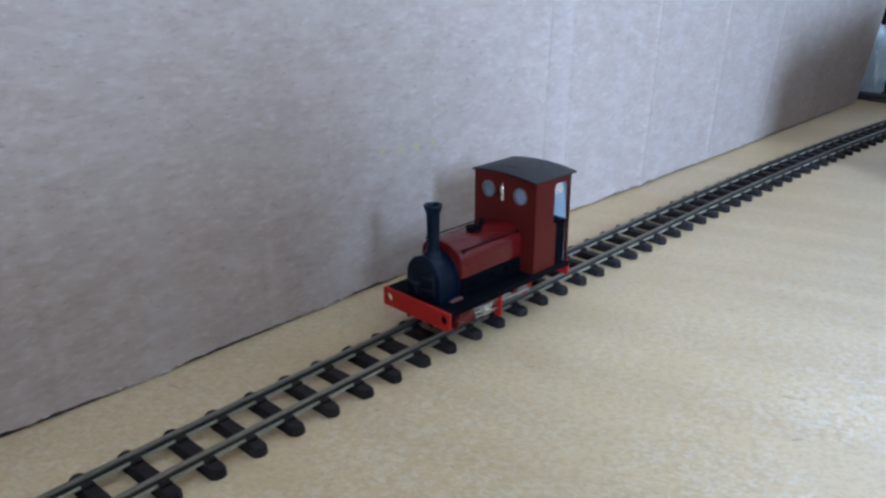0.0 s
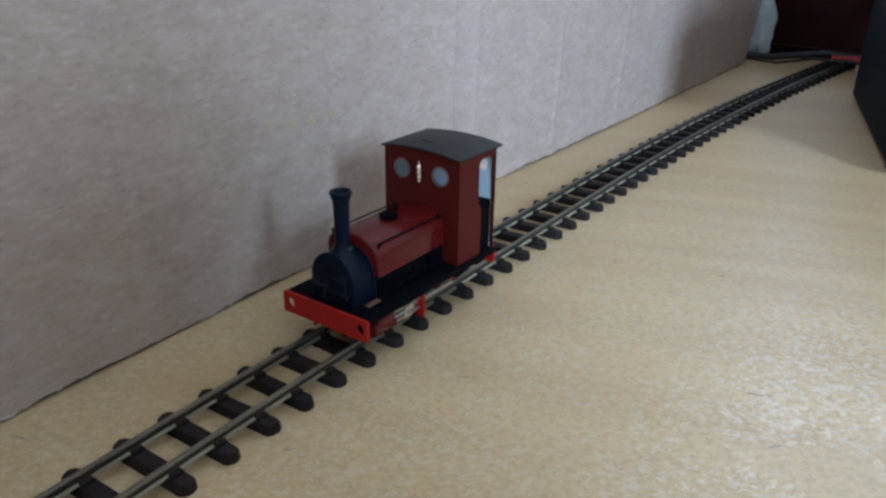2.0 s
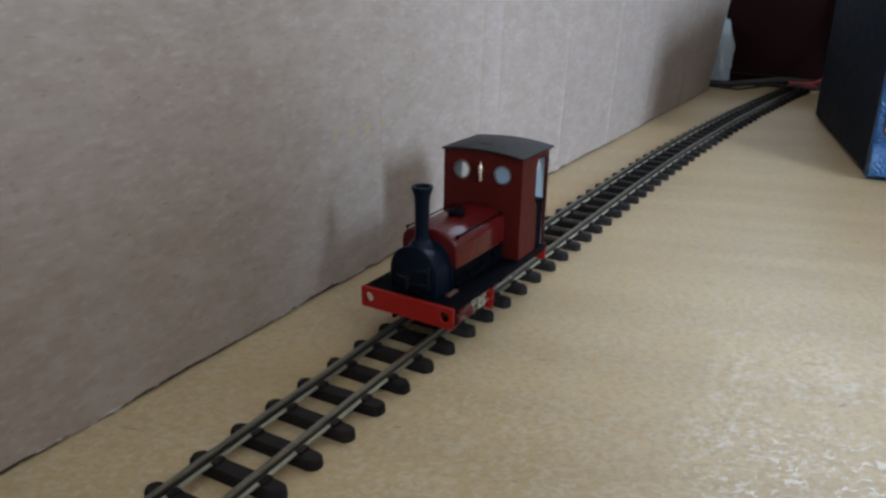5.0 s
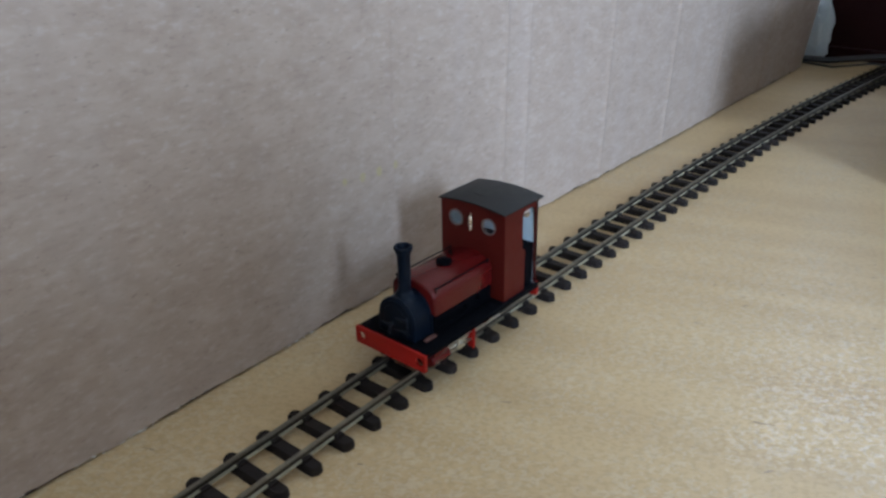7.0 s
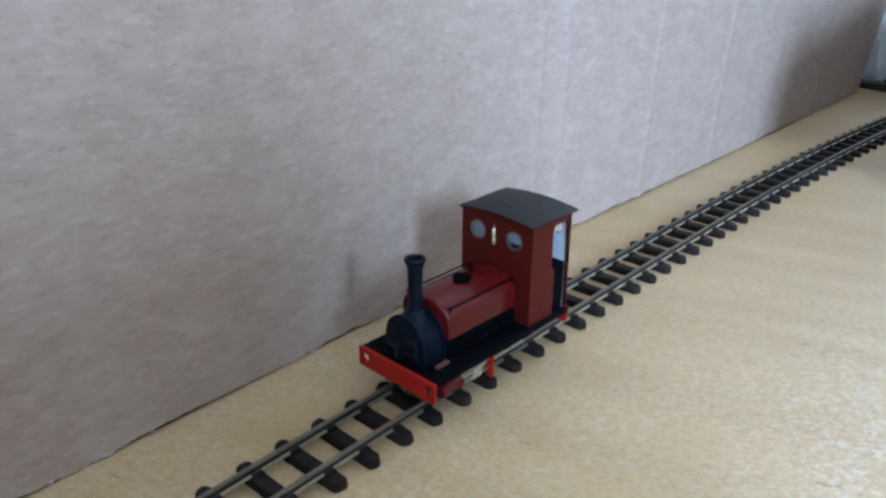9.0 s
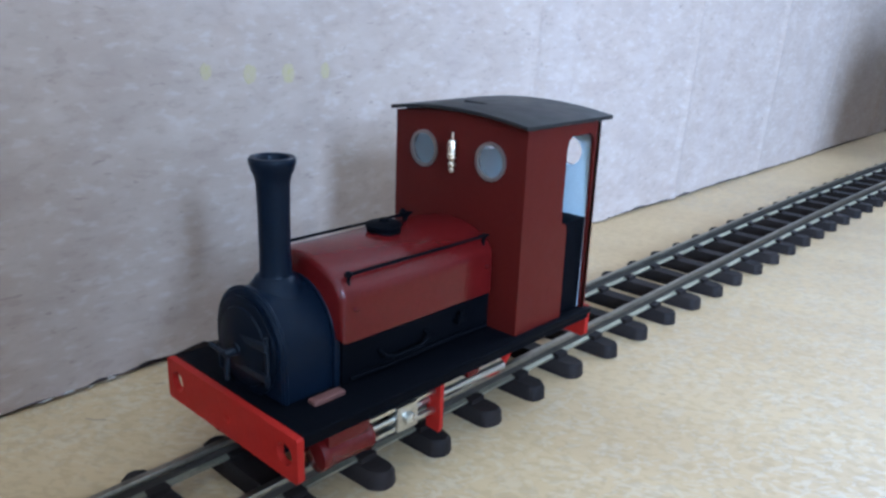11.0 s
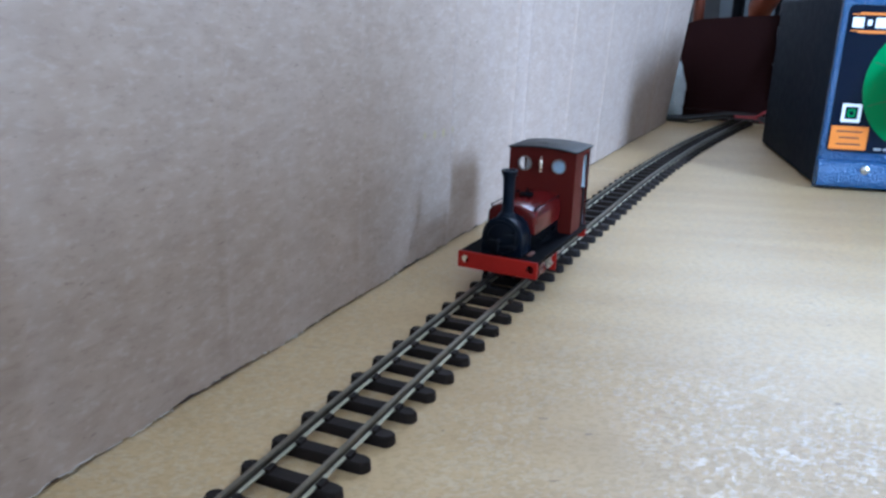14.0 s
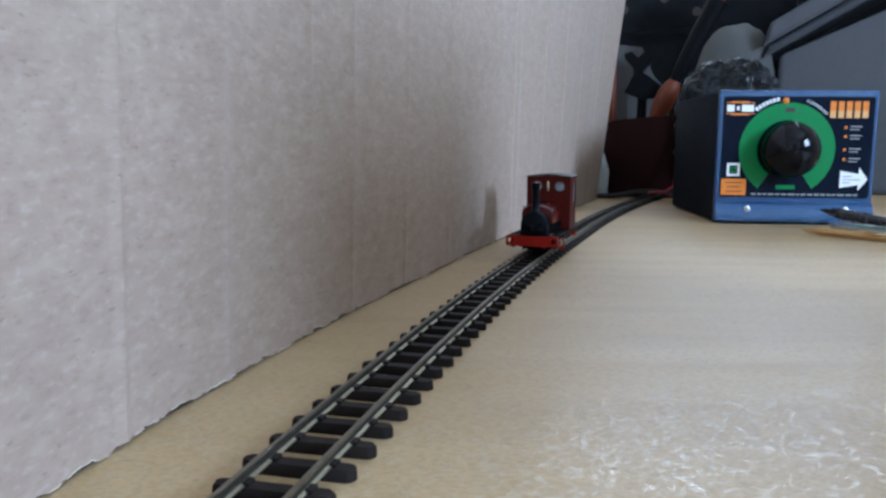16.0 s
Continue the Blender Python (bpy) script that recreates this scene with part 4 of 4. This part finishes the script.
def cables():
    bm = B()
    tube(bm, [(-4.6, 42.6, 0.22), (-2.4, 42.8, 0.22), (0.4, 43.1, 0.7), (1.0, 43.0, 0.75), (2.6, 42.8, 0.7), (4.4, 42.3, 0.2), (5.4, 41.4, 0.2)], 0.2, 8)
    single("black_cable", bm, CABLE_BLACK, "thick black cable lying across the board", "cable")
    bm = B()
    tube(bm, [(-4.6, 42.2, 0.09), (-1.8, 41.6, 0.09), (0.4, 41.3, 0.62), (3.0, 41.4, 0.62), (5.0, 40.6, 0.09)], 0.07, 8)
    single("black_cable", bm, CABLE_BLACK, "thin black cable lying across the track", "cable")
    bm = B()
    tube(bm, [(1.2, 42.2, 0.62), (2.6, 42.5, 0.75), (3.3, 43.0, 1.2), (3.5, 43.8, 3.0), (3.55, 44.3, 5.8), (3.6, 44.6, 8.1), (3.7, 45.2, 8.05), (3.9, 46.2, 7.4)], 0.11, 8)
    single("red_cable", bm, CABLE_RED, "red cable climbing over the maroon box", "cable")
    bm = B()
    tube(bm, [(1.1, 42.6, 0.65), (2.4, 42.1, 0.7), (3.6, 42.0, 0.3), (4.8, 42.4, 0.12), (5.8, 43.0, 0.12)], 0.1, 8)
    single("red_cable", bm, CABLE_RED, "red cable lying on the track", "cable")


def bags():
    bm = B()
    lump(bm, (-3.9, 43.9, 1.9), (1.1, 0.8, 2.4), 3.3, 0.26, 1.6, 34, 22, 0.0, 0.3)
    single("plastic_bag", bm, PLASTIC, "crumpled cloudy plastic bag beside the cardboard", "plastic bag")
    # glossy black polythene, its folds catching the light
    bm = B()
    lump(bm, (7.7, 46.6, 6.0), (4.9, 3.4, 7.0), 8.1, 0.08, 2.4, 72, 50, 0.0, 0.16, 0.7)
    single("black_bag", bm, BAG, "crumpled glossy black polythene bag behind the controller", "bag")
    bm = B()
    lump(bm, (5.0, 39.0, 3.4), (1.3, 2.6, 4.6), 5.7, 0.16, 2.4, 34, 24, 0.0, 0.3)
    single("black_bag", bm, BAG, "small crumpled black polythene bag beside the controller", "bag")
    bm = B()
    lump(bm, (8.2, 60.5, 10.0), (4.7, 3.0, 8.3), 5.0, 0.07, 1.2, 34, 24, 0.0, 0.05)
    single("cream_sack", bm, CREAM, "pale grey cloth sack slumped behind the black bag", "sack")
    bm = B()
    lump(bm, (9.2, 66.5, 14.0), (6.4, 2.4, 12.5), 2.0, 0.18, 1.6, 34, 24, 0.0, 0.1)
    single("dark_coat", bm, CLOTH, "dark bundle hanging over the pale sack", "bundle")


def boards():
    carton = thing("grey_carton", 0, 76, 0, "dull blue-grey carton with flaps standing behind the clutter", "carton")
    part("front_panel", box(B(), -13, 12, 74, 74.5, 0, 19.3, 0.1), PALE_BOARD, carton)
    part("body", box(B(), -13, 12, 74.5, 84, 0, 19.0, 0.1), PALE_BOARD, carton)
    bm = B()
    plate(bm, [(-13, 19.0), (12, 20.6), (12, 30.0), (-13, 30.0)], [], lambda u, v, w: (u, 73.4 + w, v), 0.5)
    part("flap", bm, PALE_BOARD, carton, "raised carton flap")
    for x, z in ((-5.6, 22.4), (-0.6, 23.6), (3.4, 21.8)):
        bm = B()
        lathe(bm, [(0.55, 0.0), (0.55, -0.05)], (x, 73.39, z), "y", 14)
        bmesh.ops.recalc_face_normals(bm, faces=bm.faces)
        part("printed_spot", bm, INK, carton)
    cab = thing("blue_grey_cabinet", 12, 90, 0, "dark blue-grey cabinet standing against the far wall", "cabinet")
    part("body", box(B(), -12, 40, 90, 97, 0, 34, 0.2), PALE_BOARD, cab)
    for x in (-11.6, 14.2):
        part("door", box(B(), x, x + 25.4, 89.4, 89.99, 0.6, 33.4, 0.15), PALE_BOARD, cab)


def storage_tub():
    tub = thing("storage_tub", 30, 62, 0, "light grey plastic storage tub with a tilted lid", "storage box")
    bm = B()
    box(bm, 12.6, 48, 59, 72, 0, 30, 0.6, 3)
    for v in bm.verts:
        if v.co.z > 14 and v.co.x < 30:
            v.co.z = 14.4 + (v.co.x - 12.6) * 0.62
    part("body", bm, GREY_PLASTIC, tub)
    # the lid lies aslant over it: a rim and a groove under the rim
    # the groove's darker grey has the lid's shade put into it
    for name, lo, hi, front, label in (("lid", 1.2, 3.5, 57.2, "pale tilted lid"), ("lid_groove", 0.0, 1.2, 58.2, "groove under the lid, its shade put into a darker grey")):
        bm = B()
        plate(bm, [(11.0, 14.3 + lo), (34, 27.6 + lo), (34, 27.6 + hi), (11.5, 14.3 + hi)], [], lambda u, v, w, f=front: (u, f + w, v), 15)
        bmesh.ops.bevel(bm, geom=[e for e in bm.edges if abs(e.verts[0].co.y - front) < 1e-4 and abs(e.verts[1].co.y - front) < 1e-4], offset=0.25, segments=2, affect="EDGES")
        part(name, bm, GREY_PLASTIC if name == "lid" else SHADE_PLASTIC, tub, label)
    for z, x in ((8.2, 24.4), (4.6, 24.8), (1.6, 24.6)):
        bm = B()
        plate(bm, [(x + 0.62 * math.cos(a), z + 0.95 * math.sin(a)) for a in np.linspace(0, 2 * math.pi, 21)[:-1]], [], lambda u, v, w: (u, 58.93 + w, v), 0.06)
        part("hole_grip", bm, INK, tub, "dark oval mark")


def tools():
    bm = B()
    tube(bm, [(-3.9, 53, 0.0), (-3.95, 53, 7.0), (-4.1, 53.1, 13.9), (-4.12, 53.1, 14.1)], [0.45, 0.45, 0.42, 0.2], 12)
    single("orange_rod", bm, HANDLE, "upright orange plastic rod beside the cardboard", "rod")
    tool = thing("long_screwdriver", 2.3, 53, 0, "orange handled screwdriver leaning with a dark shaft", "screwdriver")
    bm = B()
    tube(bm, [(0.5, 53, 7.6), (0.8, 53, 8.2), (1.2, 53, 9.2), (1.7, 53, 10.3), (2.2, 53, 11.2), (2.55, 53, 11.8)], [0.55, 0.95, 1.05, 1.05, 0.85, 0.5], 14)
    part("handle", bm, HANDLE, tool, "orange plastic handle")
    bm = B()
    tube(bm, [(2.4, 53, 11.6), (3.1, 53, 13.0), (3.7, 53, 14.4), (4.7, 53, 16.4), (6.3, 53, 19.6)], [0.6, 0.8, 0.85, 0.95, 1.0], 12)
    part("shaft", bm, DARK_TOOL, tool)
    bm = B()
    tube(bm, [(6.1, 53, 19.3), (6.6, 53, 20.8)], [0.7, 0.8], 10)
    part("collar", bm, HANDLE, tool, "orange collar")
    bm = B()
    tube(bm, [(0.6, 53, 7.8), (-2.0, 53.2, 0.0)], [0.35, 0.3], 8)
    part("tip", bm, DARK_TOOL, tool)
    clamp = thing("spring_clamp", -1.0, 54, 0, "dark grey spring clamp with two prongs", "clamp")
    bm = B()
    tube(bm, [(-1.0, 54.4, 0.0), (-1.0, 54.4, 10.4)], 0.5, 8)
    part("stem", bm, DARK_TOOL, clamp)
    bm = B()
    plate(bm, [(-2.8, 10.6), (-1.0, 9.8), (0.7, 10.0), (1.2, 11.1), (-0.2, 12.2), (-1.0, 12.7), (-0.3, 13.6), (-0.1, 14.7), (-0.5, 15.2), (-1.5, 14.2), (-2.2, 14.9), (-3.0, 14.6), (-2.8, 14.0), (-2.0, 13.2), (-1.9, 12.5)], [], lambda u, v, w: (u, 53.6 + w, v), 0.8)
    part("jaw", bm, DARK_TOOL, clamp)
    bm = B()
    plate(bm, [(-5.6, 0.0), (1.6, 0.0), (1.6, 10.8), (-0.2, 12.6), (-1.6, 15.8), (-5.2, 16.2)], [], lambda u, v, w: (u, 58 + w, v), 0.3)
    single("paper_card", bm, CREAM, "pale grey sheet of card standing behind the clamp", "card")
    bm = B()
    plate(bm, [(-4.1, 0.0), (-2.6, 0.0), (-2.8, 11.6), (-3.4, 14.2), (-3.1, 15.8), (-4.6, 16.0), (-4.2, 13.1)], [], lambda u, v, w: (u, 56 + w, v), 0.15)
    single("paper_scrap", bm, SCRAP, "torn pale paper scrap behind the orange rod", "paper")
    bm = B()
    box(bm, -6.2, -4.5, 50.5, 52.0, 0, 17, 0.05)
    single("teal_carton", bm, TEAL, "slim pale teal carton behind the cardboard edge", "carton")


maroon_box()
cables()
bags()
boards()
storage_tub()
tools()


# ---------------------------------------------------------------- pens beside the controller
def pens():
    pencil = thing("pencil", 14.0, 15.5, 0, "varnished brown wooden pencil lying on the board", "pencil")
    a, b = Vector((12.17, 17.41, 0.22)), Vector((20.5, 10.9, 0.22))
    d = (b - a).normalized()
    part("shaft", tube(B(), [a + d * 1.3, b], 0.22, 6), WOOD, pencil)
    part("point", tube(B(), [a, a + d * 0.3, a + d * 1.3], [0.02, 0.07, 0.21], 10), WOOD, pencil)
    pen = thing("clear_pen", 15.5, 17, 0, "clear plastic ballpoint pen resting across the pencil", "pen")
    a, b = Vector((14.2, 20.4, 0.29)), Vector((16.7, 8.4, 0.98))
    d = (b - a).normalized()
    part("barrel", tube(B(), [a + d * 2.4, b], 0.27, 12), PEN_CLEAR, pen)
    part("cap", tube(B(), [a, a + d * 0.2, a + d * 2.6], [0.18, 0.28, 0.30], 12), PEN_CLEAR, pen)
    part("refill", tube(B(), [a + d * 2.7, b - d * 0.2], 0.10, 8), PEN_BLUE, pen)
    pen = thing("black_pen", 16, 18, 0, "black ballpoint pen resting over the clear pen", "pen")
    a, b = Vector((13.45, 20.5, 1.18)), Vector((20.2, 13.7, 0.36))
    d = (b - a).normalized()
    part("barrel", tube(B(), [a + d * 1.4, b], 0.34, 12), PEN_BLACK, pen)
    part("nib", tube(B(), [a, a + d * 0.4, a + d * 1.4], [0.05, 0.14, 0.33], 12), PEN_BLACK, pen)
    pen = thing("red_pen", 18, 20, 0, "red plastic pen lying beside the controller", "pen")
    part("barrel", tube(B(), [(17.4, 22.3, 0.40), (23.5, 18.6, 0.40)], 0.40, 12), CABLE_RED, pen)
    part("end_cap", tube(B(), [(17.1, 22.48, 0.40), (17.4, 22.3, 0.40)], 0.30, 12), PEN_BLACK, pen)


pens()


# ---------------------------------------------------------------- the track
def track_x(y):
    return (0.0018 * (y - 5) ** 2 if y < 5 else 0.0021 * max(0.0, y - 13) ** 2) - 0.012 * (y - 2.3)


def track_turn(y):
    return math.atan((0.0036 * (y - 5) if y < 5 else 0.0042 * max(0.0, y - 13)) - 0.012)


def track():
    line = thing("railway_track", 0, 0, 0, "narrow gauge model track with nickel silver rails on brown-black sleepers", "model railway track")
    y0, y1 = -44.0, 44.4
    n = 170
    sect = [(-0.085, 0.0), (0.085, 0.0), (0.085, 0.028), (0.028, 0.045), (0.024, 0.125), (0.046, 0.145), (0.046, 0.185), (0.034, 0.20),
            (-0.034, 0.20), (-0.046, 0.185), (-0.046, 0.145), (-0.024, 0.125), (-0.028, 0.045), (-0.085, 0.028)]
    for s in (-1, 1):
        bm = B()
        rings = []
        for j in range(n + 1):
            y = y0 + (y1 - y0) * j / n
            a = track_turn(y)
            rings.append([bm.verts.new((track_x(y) + (s * 0.49 + u) * math.cos(a), y - (s * 0.49 + u) * math.sin(a), 0.205 + v)) for u, v in sect])
        k = len(sect)
        for p, q in zip(rings, rings[1:]):
            for i in range(k):
                bm.faces.new((p[i], q[i], q[(i + 1) % k], p[(i + 1) % k]))
        bm.faces.new(rings[0])
        bm.faces.new(rings[-1][::-1])
        bmesh.ops.recalc_face_normals(bm, faces=bm.faces)
        bm.faces.ensure_lookup_table()
        # foot, web and head take separate tones, the web darkest
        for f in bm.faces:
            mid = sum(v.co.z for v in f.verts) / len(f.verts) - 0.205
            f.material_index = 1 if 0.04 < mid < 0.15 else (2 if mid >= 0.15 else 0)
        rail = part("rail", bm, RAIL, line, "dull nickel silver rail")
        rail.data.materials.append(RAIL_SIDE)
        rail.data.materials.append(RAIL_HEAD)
    shapes = []
    for seed in range(4):
        r2 = random.Random(seed)
        bm = B()
        w, e = 0.165, 0.95
        o = []
        for cx, sgn in ((e, 1), (-e, -1)):
            for a in np.linspace(-80, 80, 6):
                o.append((cx + sgn * (-0.16 + 0.16 * math.cos(radians(a))) + r2.uniform(-0.012, 0.012), (w * math.sin(radians(a)) / math.sin(radians(80))) * sgn + r2.uniform(-0.01, 0.01)))
        ring0 = [bm.verts.new((u * 1.01, v * 1.08, 0.004)) for u, v in o]
        ring1 = [bm.verts.new((u, v, 0.16)) for u, v in o]
        ring2 = [bm.verts.new((u * 0.975, v * 0.82, 0.20)) for u, v in o]
        m = len(o)
        for p, q in ((ring0, ring1), (ring1, ring2)):
            for i in range(m):
                bm.faces.new((p[i], p[(i + 1) % m], q[(i + 1) % m], q[i]))
        bm.faces.new(ring2)
        bm.faces.new(ring0[::-1])
        for s in (-1, 1):
            for side in (-1, 1):
                x = s * 0.49 + side * 0.10
                box(bm, x - 0.055, x + 0.055, -0.11, 0.11, 0.195, 0.262)
        shapes.append(mesh_of("sleeper", bm, SLEEPER))
    y = -43.7
    k = 0
    while y < 44:
        ob = new("sleeper", shapes[(k * 7 + k // 3) % 4])
        ob.parent = line
        ob.matrix_local = Matrix.Translation(Vector((track_x(y), y, 0)) * CM) @ pose(0, 0, 0, 0, 0, -math.degrees(track_turn(y)) + rng.uniform(-1.2, 1.2) + (180 if k % 2 else 0))
        y += 0.917
        k += 1
    return line


track()
